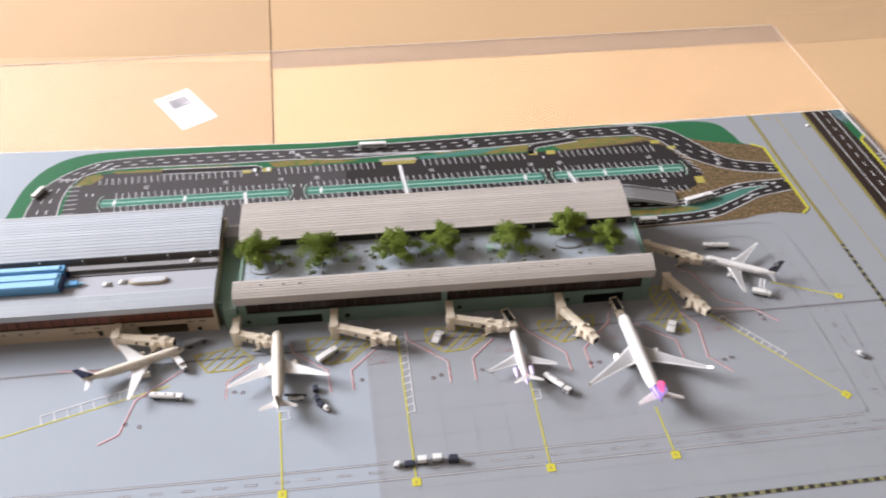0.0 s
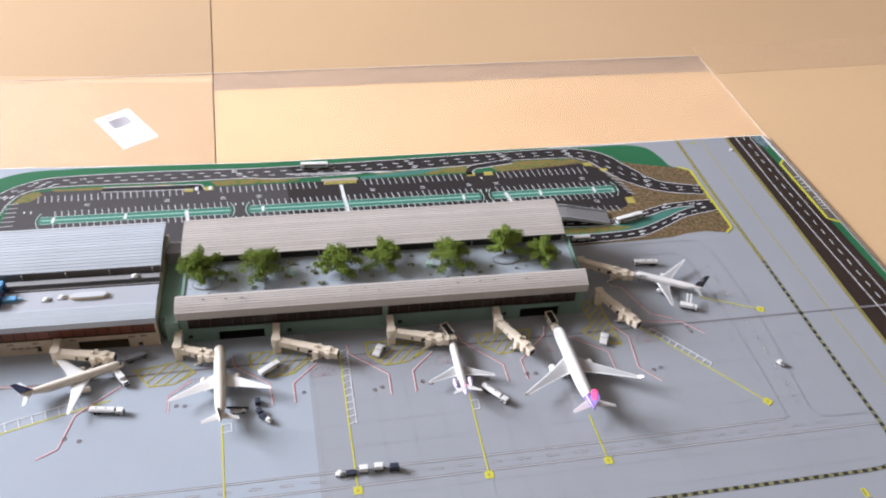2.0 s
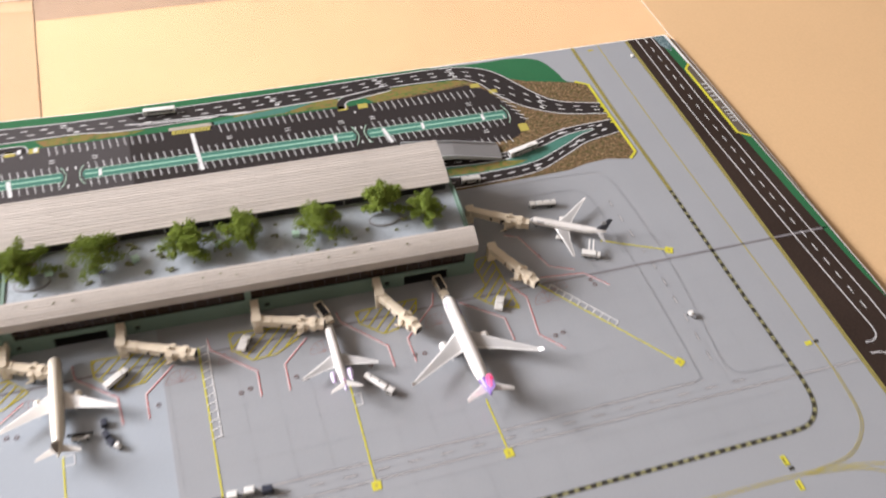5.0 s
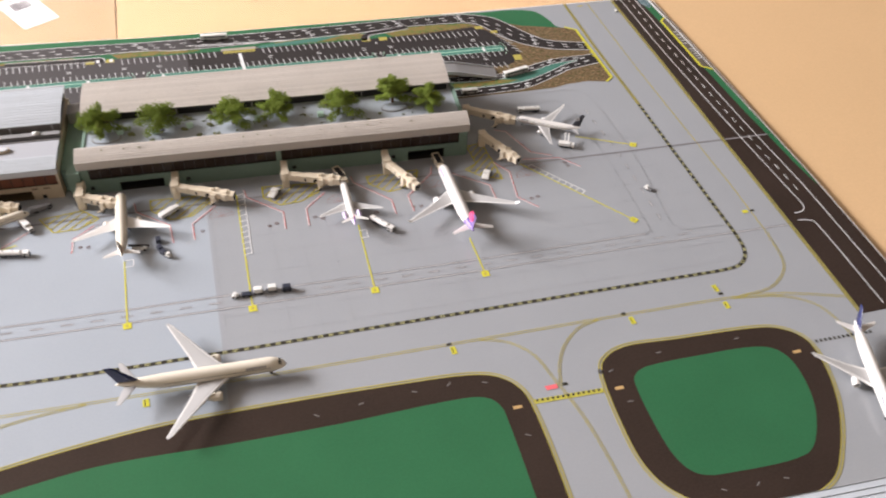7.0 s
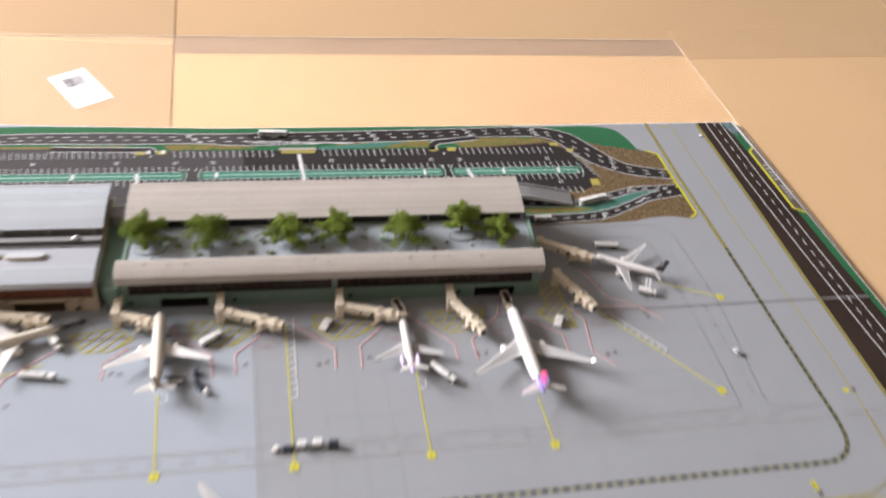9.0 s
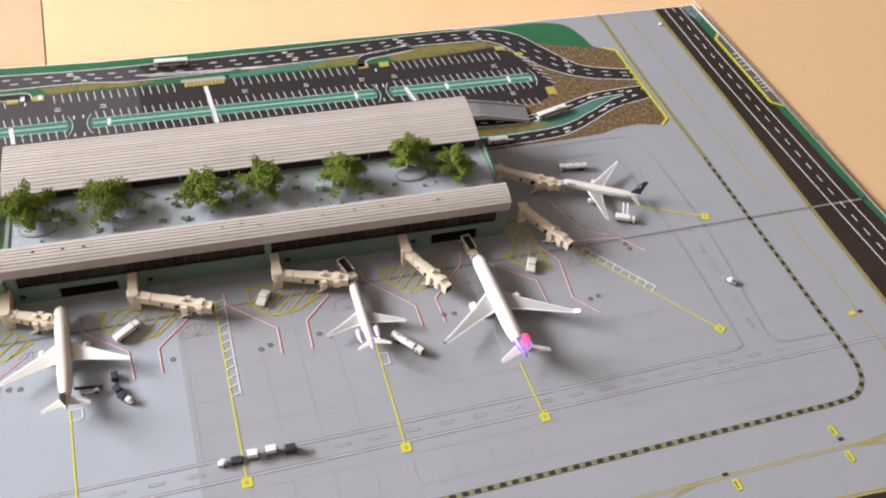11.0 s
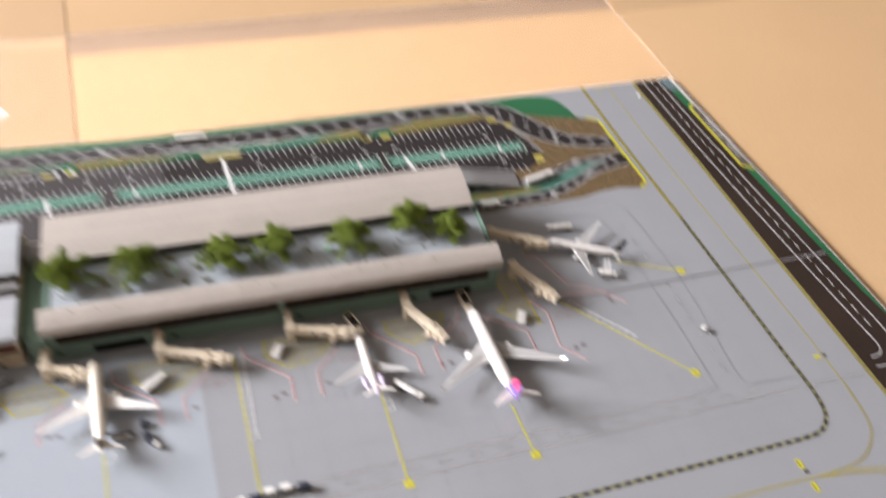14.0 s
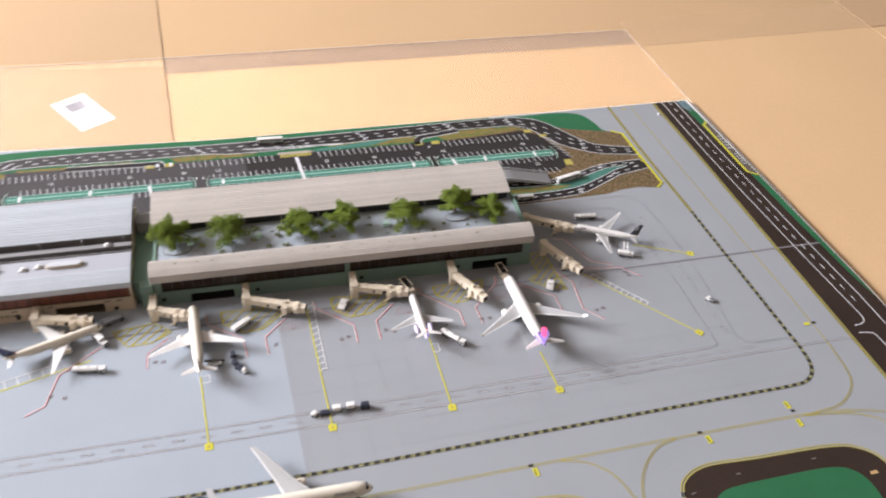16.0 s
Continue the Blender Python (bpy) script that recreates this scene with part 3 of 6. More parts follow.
print_each("arrow_mark", bm, WHITE, "printed white arrows")
# yellow hatched pads in the car park
yb = bmesh.new()
for cx, cy, w, h in ((0.0395, 0.5825, 0.052, 0.0085), (-0.198, 0.598, 0.014, 0.010), (-0.167, 0.597, 0.013, 0.010), (0.252, 0.5735, 0.014, 0.010), (0.281, 0.571, 0.014, 0.010), (0.452, 0.572, 0.014, 0.009), (0.474, 0.553, 0.012, 0.008), (0.489, 0.466, 0.013, 0.016)):
    quad(yb, cx, cy, w, h, Z5, -3)
print_each("hatch_pad", yb, YEL_D, "printed yellow hatched pads")
print_part("gate_apron", quad(bmesh.new(), 0.041, 0.5905, 0.062, 0.0066, Z5, -3), glossy_print("print_beige", (0.40, 0.36, 0.31)), "pale beige printed pad behind the yellow hatching")
hb = bmesh.new()
for i in range(11):
    ribbon(hb, [(0.016 + i * 0.0047, 0.5785 - i * 0.0003), (0.020 + i * 0.0047, 0.5865 - i * 0.0003)], 0.0011, Z5 + 0.0001)
print_each("hatch_line", hb, BLACK)
wb = bmesh.new()
for x, y in ((-0.186, 0.599), (-0.165, 0.598)):
    quad(wb, x, y, 0.005, 0.009, Z5 + 0.0002)
print_each("gate_mark", wb, WHITE)
# slip lanes at the gates
bm = bmesh.new()
asp = bmesh.new()
for pts in ([(-0.33, 0.6235), (-0.205, 0.6125), (-0.183, 0.6105), (-0.176, 0.604), (-0.175, 0.595)], [(0.33, 0.594), (0.278, 0.588), (0.264, 0.5865), (0.257, 0.580), (0.257, 0.572)]):
    s = smooth_line(pts, 5)
    ribbon(asp, offset(s, -0.006), 0.011, Z5)
    ribbon(bm, s, 0.0013, Z5 + 0.0001)
    ribbon(bm, offset(s, -0.0125)[:14], 0.001, Z5 + 0.0001)
ribbon(bm, [(-0.04, 0.6165), (0.125, 0.601)], 0.0016, Z5)
ribbon(bm, [(-0.03, 0.612), (0.125, 0.5985)], 0.0012, Z5)
print_each("slip_lane", asp, ASPH)
# road lines
for line, d in ((OUTER, -0.0015), (INNER, 0.0015)):
    ribbon(bm, offset(line, d), 0.0012, Z5)
EO, EI = even(OUTER), even(INNER)
for k in range(1, 158, 3):
    for f in (0.36, 0.64):
        p, q = [Vector((EO[j][0] + (EI[j][0] - EO[j][0]) * f, EO[j][1] + (EI[j][1] - EO[j][1]) * f)) for j in (k, k + 1)]
        ribbon(bm, [tuple(p), tuple(p + (q - p) * 1.1)], 0.0013, Z5)
for k in (26, 33, 68, 100, 118, 131, 148):
    for f in (0.22, 0.5, 0.78):
        a, b = EO[k], EI[k]
        t = Vector((EO[k + 1][0] - a[0], EO[k + 1][1] - a[1]))
        ang = math.degrees(math.atan2(t.y, t.x))
        quad(bm, a[0] + (b[0] - a[0]) * f, a[1] + (b[1] - a[1]) * f, 0.0075, 0.0022, Z5 + 0.0001, ang)
print_each("road_line", bm, WHITE, "printed white road lines")
# lower exit road
LN = smooth_line([(0.33, 0.436), (0.40, 0.428), (0.441, 0.424), (0.489, 0.434), (0.519, 0.443), (0.556, 0.449), (0.617, 0.449)], 6)
LS = smooth_line([(0.33, 0.3765), (0.38, 0.3735), (0.458, 0.3735), (0.488, 0.3790), (0.513, 0.389), (0.540, 0.4015), (0.565, 0.412), (0.617, 0.420)], 6)
LG1 = smooth_line([(0.33, 0.400), (0.402, 0.394), (0.474, 0.3955), (0.522, 0.412), (0.560, 0.429), (0.584, 0.435)], 6)
LG2 = smooth_line([(0.33, 0.420), (0.402, 0.411), (0.450, 0.410), (0.500, 0.421), (0.545, 0.434), (0.584, 0.436)], 6)
print_part("exit_road", band(bmesh.new(), LN, LS, Z4), ASPH, "printed dark exit road")
print_part("exit_median", band(bmesh.new(), LG2, LG1, Z5), GREEN_D, "printed green median")
bm = flat(bmesh.new(), [(0.345, 0.401), (0.40, 0.3955), (0.45, 0.396), (0.47, 0.401), (0.44, 0.408), (0.40, 0.409), (0.35, 0.414)], Z5 + 0.0001)
print_part("planting", bm, OLIVE)
bm = bmesh.new()
for l, d in ((LN, -0.001), (LS, 0.001), (LG1, -0.001), (LG2, 0.001)):
    ribbon(bm, offset(l, d), 0.0011, Z5 + 0.0001)
q1 = [((a[0] + b[0]) / 2, (a[1] + b[1]) / 2) for a, b in zip(even(LS, 60), even(LG1 + LG2[-1:], 60))]
q2 = [((a[0] + b[0]) / 2, (a[1] + b[1]) / 2) for a, b in zip(even(LN, 60), even(LG2, 60))]
for q in (q1, q2):
    dashes(bm, q, 0.0014, 0.010, 0.011, Z5 + 0.0001)
for x, y, a in ((0.478, 0.3815, 14), (0.478, 0.388, 14), (0.545, 0.412, 24), (0.552, 0.418, 24), (0.535, 0.440, 18), (0.54, 0.4465, 15), (0.595, 0.440, 5), (0.598, 0.430, 8)):
    quad(bm, x, y, 0.008, 0.0024, Z5 + 0.0001, a)
print_each("road_line", bm, WHITE)
# yellow border of the scrub
bm = ribbon(bmesh.new(), [(0.600, 0.5415), (0.617, 0.5295), (0.621, 0.376), (0.608, 0.3655)], 0.0042, Z5 + 0.0002)
for k in range(5):
    quad(bm, 0.616, 0.49 - k * 0.012, 0.004, 0.0035, Z5 + 0.0002)
print_each("yellow_border", bm, YEL, "printed yellow border")

# runway on the far side
bm = flat(bmesh.new(), [(0.722, 0.6155), (0.7835, 0.6125), (0.793, 0.45), (0.799, 0.30), (0.806, 0.09), (0.806, -0.18), (0.7225, -0.18), (0.7225, 0.24), (0.724, 0.40)], Z1)
print_part("runway", bm, TAXI, "printed dark runway strip")
bm = flat(bmesh.new(), [(0.770, 0.6125), (0.784, 0.6115), (0.793, 0.45), (0.799, 0.30), (0.805, 0.09), (0.8045, 0.05), (0.7985, 0.10), (0.7895, 0.24), (0.7845, 0.36), (0.776, 0.50)], Z2)
print_part("verge", bm, GREEN, "printed green verge beside the runway")
bm = flat(bmesh.new(), [(0.766, 0.6125), (0.7835, 0.6115), (0.785, 0.585), (0.778, 0.572), (0.768, 0.59)], Z3)
print_part("pond", bm, speckle("print_pond", ((0.13, 0.20, 0.22), (0.30, 0.38, 0.40), (0.05, 0.09, 0.10)), 160), "printed pale pond corner")
bm = flat(bmesh.new(), [(0.778, 0.526), (0.7895, 0.534), (0.7965, 0.363), (0.7805, 0.372)], Z3)
print_part("scrub", bm, mat("print_taupe", (0.12, 0.10, 0.085), rough=PRINT_ROUGH))
bm = ribbon(bmesh.new(), [(0.7895, 0.536), (0.7785, 0.525), (0.7815, 0.374), (0.797, 0.362)], 0.0042, Z4)
print_each("yellow_border", bm, YEL)
bm = bmesh.new()
for k in range(5):
    quad(bm, 0.7885, 0.485 - k * 0.0095, 0.0085, 0.0032, Z4, -3)
    quad(bm, 0.7905, 0.428 - k * 0.0075, 0.0075, 0.0026, Z4, -3)
print_each("ground_bar", bm, WHITE_F, "unreadable printed ground lettering as bars")
bm = bmesh.new()
ribbon(bm, smooth_line([(0.737, 0.6145), (0.739, 0.43), (0.749, 0.20), (0.757, 0.06), (0.759, 0.02), (0.752, 0.008), (0.738, 0.006)], 6), 0.0013, Z4)
ribbon(bm, [(0.763, 0.6125), (0.7655, 0.46), (0.7755, 0.20), (0.783, 0.06), (0.785, -0.17)], 0.0013, Z4)
ribbon(bm, smooth_line([(0.735, -0.008), (0.750, -0.012), (0.757, -0.03), (0.758, -0.17)], 6), 0.0013, Z4)
dashes(bm, [(0.751, 0.613), (0.753, 0.46), (0.762, 0.20), (0.770, 0.04)], 0.0013, 0.0115, 0.0125, Z4)
print_each("runway_line", bm, WHITE, "printed white runway lines")
RW = [(0.7195, 0.614), (0.7215, 0.40), (0.7205, 0.24), (0.7205, -0.18)]
AW = [(0.629, 0.62), (0.629, 0.47), (0.6335, 0.294)]
for line in (RW, AW):
    print_part("edge_band", ribbon(bmesh.new(), line, 0.0056, Z2), OLIVE_L, "dark olive edge band")
bm = bmesh.new()
for line in (RW, AW):
    for d in (0.0014, -0.0014):
        ribbon(bm, offset(line, d), 0.0011, Z3)
print_each("edge_line", bm, YEL_D, "dull yellow edge lines")
bm = bmesh.new()
ribbon(bm, [(0.671, 0.62), (0.673, 0.39), (0.677, 0.22), (0.681, 0.08), (0.6805, -0.02)], 0.0014, Z2)
quad(bm, 0.655, 0.607, 0.009, 0.004, Z2)
TAXL = smooth_line([(-0.75, -0.075), (-0.379, -0.090), (-0.171, -0.0985), (0.019, -0.105), (0.252, -0.110), (0.425, -0.1135), (0.573, -0.118), (0.645, -0.127), (0.72, -0.15)], 6)
for d in (0.0014, -0.0014):
    ribbon(bm, offset(TAXL, d), 0.0009, Z2)
for pts in ([(-0.36, -0.139), (-0.301, -0.1145), (-0.253, -0.1045), (-0.19, -0.099)], [(0.252, -0.1105), (0.283, -0.122), (0.306, -0.146), (0.317, -0.182), (0.334, -0.256), (0.342, -0.36), (0.345, -0.5)], [(0.40, -0.1135), (0.372, -0.121), (0.346, -0.143), (0.331, -0.168), (0.322, -0.196)],
            [(0.59, -0.1185), (0.632, -0.114), (0.661, -0.095), (0.675, -0.07), (0.6805, -0.02)], [(0.573, -0.118), (0.65, -0.135), (0.685, -0.18), (0.69, -0.3), (0.69, -0.5)]):
    s = smooth_line(pts, 6)
    for d in (0.0012, -0.0012):
        ribbon(bm, offset(s, d), 0.0008, Z3)
print_each("taxi_line", bm, YEL_D, "dull yellow taxi guide lines")
bm = bmesh.new()
for x, y, w, h in ((0.564, -0.099, 0.0062, 0.0115), (0.564, -0.128, 0.0062, 0.0115), (0.440, -0.1245, 0.0062, 0.0115), (0.218, -0.1190, 0.0062, 0.0115), (-0.127, -0.112, 0.007, 0.0105), (0.6725, 0.0245, 0.0085, 0.0055)):
    quad(bm, x, y, w, h, Z4, 3)
print_each("taxi_sign", bm, YEL, "printed yellow taxi position marks")
bm = bmesh.new()
for x, y in ((0.566, -0.109), (0.4335, -0.112), (0.215, -0.109), (0.327, -0.195), (0.683, 0.0245)):
    quad(bm, x, y, 0.006, 0.0035, Z4, 3)
for x, y, s in ((0.564, -0.099, 1), (0.564, -0.128, 1), (0.440, -0.1245, 1), (0.218, -0.1190, 1), (-0.127, -0.112, 1)):
    quad(bm, x - 0.001, y, 0.0011, 0.008, Z5, 3)
print_each("sign_bar", bm, BLACK)
print_part("red_mark", quad(bmesh.new(), 0.311, -0.196, 0.014, 0.006, Z4, 0), PINKB, "printed red position mark")

# dashed apron boundary
DASH = smooth_line([(0.6335, 0.294), (0.635, 0.176), (0.637, 0.03), (0.6375, -0.022), (0.632, -0.050), (0.617, -0.0665), (0.593, -0.0715), (0.52, -0.0705), (0.396, -0.068), (0.279, -0.066), (0.149, -0.0635), (-0.059, -0.060), (-0.232, -0.0545), (-0.387, -0.0435), (-0.75, -0.02)], 8)
print_part("boundary_band", ribbon(bmesh.new(), DASH, 0.0052, Z2), BLACK, "printed black boundary band")
bm = bmesh.new()
s, end = 0.004, length(DASH)
while s + 0.006 < end:
    p, t = along(DASH, s)
    q = (p[0] + t.x * 0.0060, p[1] + t.y * 0.0060)
    for d in (0.00115, -0.00115):
        ribbon(bm, [(p[0] - t.y * d, p[1] + t.x * d), (q[0] - t.y * d, q[1] + t.x * d)], 0.0011, Z3)
    s += 0.01225
print_each("boundary_dash", bm, mat("print_yellow_pale", (0.43, 0.415, 0.21), rough=PRINT_ROUGH), "pale yellow boundary dashes")

# service road lines on the apron
bm = bmesh.new()
RN = [(-0.6, 0.052), (-0.214, 0.034), (-0.036, 0.029), (0.195, 0.0215), (0.313, 0.018), (0.52, 0.0145)]
RS = [(-0.6, 0.028), (-0.122, 0.010), (0.058, 0.0045), (0.305, -0.0015), (0.494, -0.006), (0.63, -0.010), (0.72, -0.013)]
for l in (RN, RS):
    for d in (0.0011, -0.0011):
        ribbon(bm, offset(l, d), 0.00055, Z2)
soft = bmesh.new()
for l in ([(0.52, 0.0145), (0.5275, 0.018), (0.530, 0.030), (0.532, 0.168), (0.524, 0.30), (0.515, 0.325), (0.49, 0.333), (0.37, 0.338)], [(0.63, 0.0065), (0.576, 0.0105), (0.567, 0.02), (0.564, 0.038), (0.574, 0.176), (0.567, 0.314), (0.556, 0.345), (0.53, 0.357), (0.37, 0.362)]):
    for d in (0.0008, -0.0008):
        ribbon(soft, offset(smooth_line(l, 6), d), 0.00045, Z2)
mid = [((a[0] + b[0]) / 2, (a[1] + b[1]) / 2) for a, b in zip(even(RN, 40), even(RS[:-1], 40))]
fill = bmesh.new()


def boxed(line, dash, gap, half):
    s, end = 0.006, length(line)
    while s + dash < end:
        p, t = along(line, s)
        n = Vector((-t.y, t.x))
        c = [tuple(Vector(p) + t * u * dash + n * v * half) for u, v in ((0, -1), (1, -1), (1, 1), (0, 1))]
        flat(fill, c, Z1)
        for a, b in zip(c, c[1:] + c[:1]):
            ribbon(bm, [a, b], 0.0005, Z2)
        s += dash + gap


boxed(mid, 0.0135, 0.0205, 0.0010)
m2 = [(0.552, 0.03), (0.553, 0.168), (0.545, 0.30)]
boxed(m2, 0.0115, 0.0165, 0.0010)
print_each("service_road_line", soft, mat("print_grey_line_soft", (0.300, 0.311, 0.328), rough=PRINT_ROUGH))
print_each("service_road_line", bm, mat("print_grey_line", (0.12, 0.115, 0.12), rough=PRINT_ROUGH), "thin grey service road outlines")
bm = bmesh.new()
for l in (RN, RS):
    ribbon(bm, l, 0.0018, Z1)
print_each("service_road_fill", bm, mat("print_white_soft", (0.49, 0.485, 0.49), rough=PRINT_ROUGH))
print_each("service_dash_fill", fill, mat("print_white_soft", (0.49, 0.485, 0.49)))

# grass islands with dark taxiway shoulders
ISLA = closed_line([(-0.60, -0.215), (-0.40, -0.188), (-0.272, -0.164), (-0.19, -0.153), (-0.104, -0.1465), (0.016, -0.1475), (0.141, -0.152), (0.222, -0.1575), (0.258, -0.169), (0.277, -0.192), (0.282, -0.225), (0.282, -0.30), (0.278, -0.40), (0.27, -0.52), (0.1, -0.54), (-0.3, -0.54), (-0.60, -0.52)])
INA = closed_line([(-0.55, -0.232), (-0.36, -0.208), (-0.238, -0.188), (-0.162, -0.1815), (-0.048, -0.186), (0.07, -0.1885), (0.18, -0.187), (0.228, -0.190), (0.247, -0.205), (0.250, -0.235), (0.249, -0.32), (0.245, -0.45), (0.22, -0.50), (0.0, -0.51), (-0.3, -0.51), (-0.55, -0.49)])
ISLB = closed_line([(0.374, -0.192), (0.388, -0.170), (0.420, -0.160), (0.481, -0.164), (0.575, -0.1695), (0.612, -0.180), (0.632, -0.205), (0.629, -0.250), (0.613, -0.298), (0.585, -0.345), (0.553, -0.378), (0.50, -0.39), (0.43, -0.379), (0.390, -0.352), (0.371, -0.312), (0.369, -0.25)])
INB = closed_line([(0.4045, -0.217), (0.4095, -0.2025), (0.423, -0.1950), (0.445, -0.1928), (0.49, -0.193), (0.561, -0.196), (0.590, -0.209), (0.598, -0.240), (0.588, -0.290), (0.560, -0.334), (0.530, -0.3455), (0.47, -0.345), (0.425, -0.339), (0.407, -0.312), (0.403, -0.26)])


def grown(pts, d):
    c = pts + [pts[0]]
    return offset(pts[-1:] + c, d)[1:-1]


for isl, inn in ((ISLA, INA), (ISLB, INB)):
    for d, w in ((0.0035, 0.0014), (0.0005, 0.0014)):
        ring = grown(isl, d)
        print_part("island_edge", ribbon(bmesh.new(), ring + ring[:2], w, Z4), YEL_D)
    print_part("shoulder", flat(bmesh.new(), isl, Z2), TAXI, "printed dark taxiway shoulder")
    print_part("grass", flat(bmesh.new(), inn, Z3), GREEN, "printed flat green grass island")
bm = bmesh.new()
ribbon(bm, [(0.286, -0.2105), (0.366, -0.2135)], 0.0062, Z3)
print_part("stop_line", bm, glossy_print("print_yellow_olive", (0.47, 0.43, 0.08)), "printed yellow hold line")
bm = dashes(bmesh.new(), [(0.288, -0.2095), (0.366, -0.2125)], 0.003, 0.003, 0.003, Z4)
dashes(bm, [(0.64, -0.206), (0.72, -0.208)], 0.004, 0.003, 0.003, Z4)
print_each("stop_line_dash", bm, BLACK)
bm = bmesh.new()
for x, y in ((0.2655, -0.213), (0.385, -0.215), (0.610, -0.215)):
    quad(bm, x, y, 0.010, 0.0042, Z4)
print_each("shoulder_sign", bm, mat("print_amber", (0.55, 0.36, 0.16), rough=PRINT_ROUGH))
bm = bmesh.new()
random.seed(8)
for x, y in ((0.509, -0.364), (0.477, -0.363), (0.439, -0.361), (0.10, -0.168), (0.05, -0.172), (0.16, -0.166), (0.20, -0.165), (0.24, -0.172), (0.385, -0.19), (0.39, -0.235), (0.45, -0.178), (0.55, -0.18), (0.265, -0.25)):
    quad(bm, x, y, 0.006, 0.0014, Z4, random.uniform(-40, 40))
print_each("shoulder_tick", bm, glossy_print("print_tick_grey", (0.20, 0.19, 0.18)))

# stands: lead-in lines, red limits, hatched zones, ladders
bm = bmesh.new()
LEADS = [((0.0005, 0.215), (0.0, 0.0)), ((0.1515, 0.118), (0.149, -0.004)), ((0.2885, 0.060), (0.290, -0.008)), ((0.403, 0.193), (0.5155, 0.0435)), ((0.505, 0.2375), (0.582, 0.199)), ((-0.148, 0.118), (-0.1455, 0.006)), ((-0.28, 0.178), (-0.56, 0.105))]
for a, b in LEADS:
    ribbon(bm, [a, b], 0.0017, Z3)
    quad(bm, b[0], b[1], 0.0098, 0.0098, Z3 + 0.0001, math.degrees(math.atan2(b[1] - a[1], b[0] - a[0])))
print_each("lead_in_line", bm, YEL, "printed yellow lead-in lines with stand squares")
bm = bmesh.new()
for a, b in LEADS:
    quad(bm, b[0], b[1], 0.0032, 0.0042, Z4, 0)
print_each("stand_mark", bm, YEL_D)


def ladder(bm, a, b, w, n, z, slant=0.0):
    a, b = Vector(a), Vector(b)
    t = (b - a).normalized()
    s = Vector((-t.y, t.x)) * w
    ribbon(bm, [tuple(a + s), tuple(b + s)], 0.0013, z)
    for i in range(n + 1):
        p = a + (b - a) * (i / n)
        ribbon(bm, [tuple(p), tuple(p + s - t * slant)], 0.0012, z)
    return bm


bm = bmesh.new()
ladder(bm, (0.0008, 0.213), (-0.0002, 0.094), 0.0095, 11, Z4, 0.003)
ladder(bm, (0.411, 0.183), (0.466, 0.110), 0.0085, 9, Z4)
ladder(bm, (0.151, 0.106), (0.1505, 0.092), 0.009, 1, Z4)
ladder(bm, (-0.148, 0.118), (-0.1475, 0.106), 0.011, 1, Z4)
ladder(bm, (-0.322, 0.1672), (-0.424, 0.1407), -0.014, 7, Z4)
print_each("ladder_bar", bm, WHITE, "printed white stand ladders")
bm = bmesh.new()
wm = bmesh.new()
for pts in ([(-0.135, 0.228), (-0.132, 0.209), (-0.090, 0.173), (-0.087, 0.138)], [(-0.029, 0.199), (-0.061, 0.169), (-0.060, 0.138)], [(0.011, 0.223), (0.013, 0.207), (0.058, 0.165), (0.057, 0.132)], [(0.119, 0.194), (0.089, 0.166), (0.088, 0.131)],
            [(0.159, 0.219), (0.161, 0.205), (0.205, 0.157), (0.205, 0.128)], [(0.276, 0.216), (0.271, 0.200), (0.229, 0.161), (0.230, 0.128)], [(0.302, 0.193), (0.346, 0.157), (0.346, 0.124)], [(0.366, 0.205), (0.382, 0.179), (0.376, 0.124), (0.398, 0.097)],
            [(0.390, 0.279), (0.406, 0.272), (0.426, 0.216), (0.454, 0.202)], [(0.409, 0.202), (0.463, 0.194), (0.486, 0.168)], [(-0.212, 0.147), (-0.211, 0.173), (-0.185, 0.194)], [(-0.266, 0.201), (-0.319, 0.161), (-0.333, 0.113), (-0.355, 0.102)], [(-0.42, 0.222), (-0.34, 0.208)]):
    ribbon(bm, offset(pts, 0.0006), 0.0010, Z4)
    ribbon(wm, offset(pts, -0.0005), 0.0012, Z4)
print_each("limit_line", bm, RED, "printed red limit lines")
print_each("limit_line", wm, mat("print_pinkish", (0.70, 0.62, 0.62), rough=PRINT_ROUGH), "pale inner limit lines")
bm = bmesh.new()
for x, y in ((0.037, 0.142), (0.047, 0.145), (0.098, 0.146), (0.108, 0.141), (0.231, 0.137), (0.242, 0.136), (0.394, 0.117), (0.404, 0.119), (-0.049, 0.152), (-0.202, 0.156), (-0.192, 0.154), (0.469, 0.174), (0.467, 0.182), (0.18, 0.137), (0.325, 0.13), (-0.327, 0.127), (-0.31, 0.121), (0.42, 0.235)):
    pts = [(x + 0.0021 * math.cos(a * math.tau / 10), y + 0.0021 * math.sin(a * math.tau / 10)) for a in range(12)]
    ribbon(bm, pts, 0.0010, Z4)
print_each("pit_cover", bm, mat("print_rust", (0.16, 0.085, 0.08), rough=PRINT_ROUGH), "printed fuel pit rings")
bm = bmesh.new()
for x, y in ((-0.023, 0.175), (0.035, 0.185), (0.135, 0.17), (0.27, 0.17), (0.405, 0.165), (-0.18, 0.18), (0.42, 0.18), (-0.31, 0.165)):
    for k in range(7):
        a = radians(k * 30)
        ribbon(bm, [(x, y), (x + 0.016 * math.cos(a), y + 0.016 * math.sin(a))], 0.0005, Z2)
    ribbon(bm, [(x + 0.016 * math.cos(radians(a)), y + 0.016 * math.sin(radians(a))) for a in range(0, 181, 12)], 0.0005, Z2)
print_each("fan_mark", bm, RED_F, "faint red fan marks on the apron")


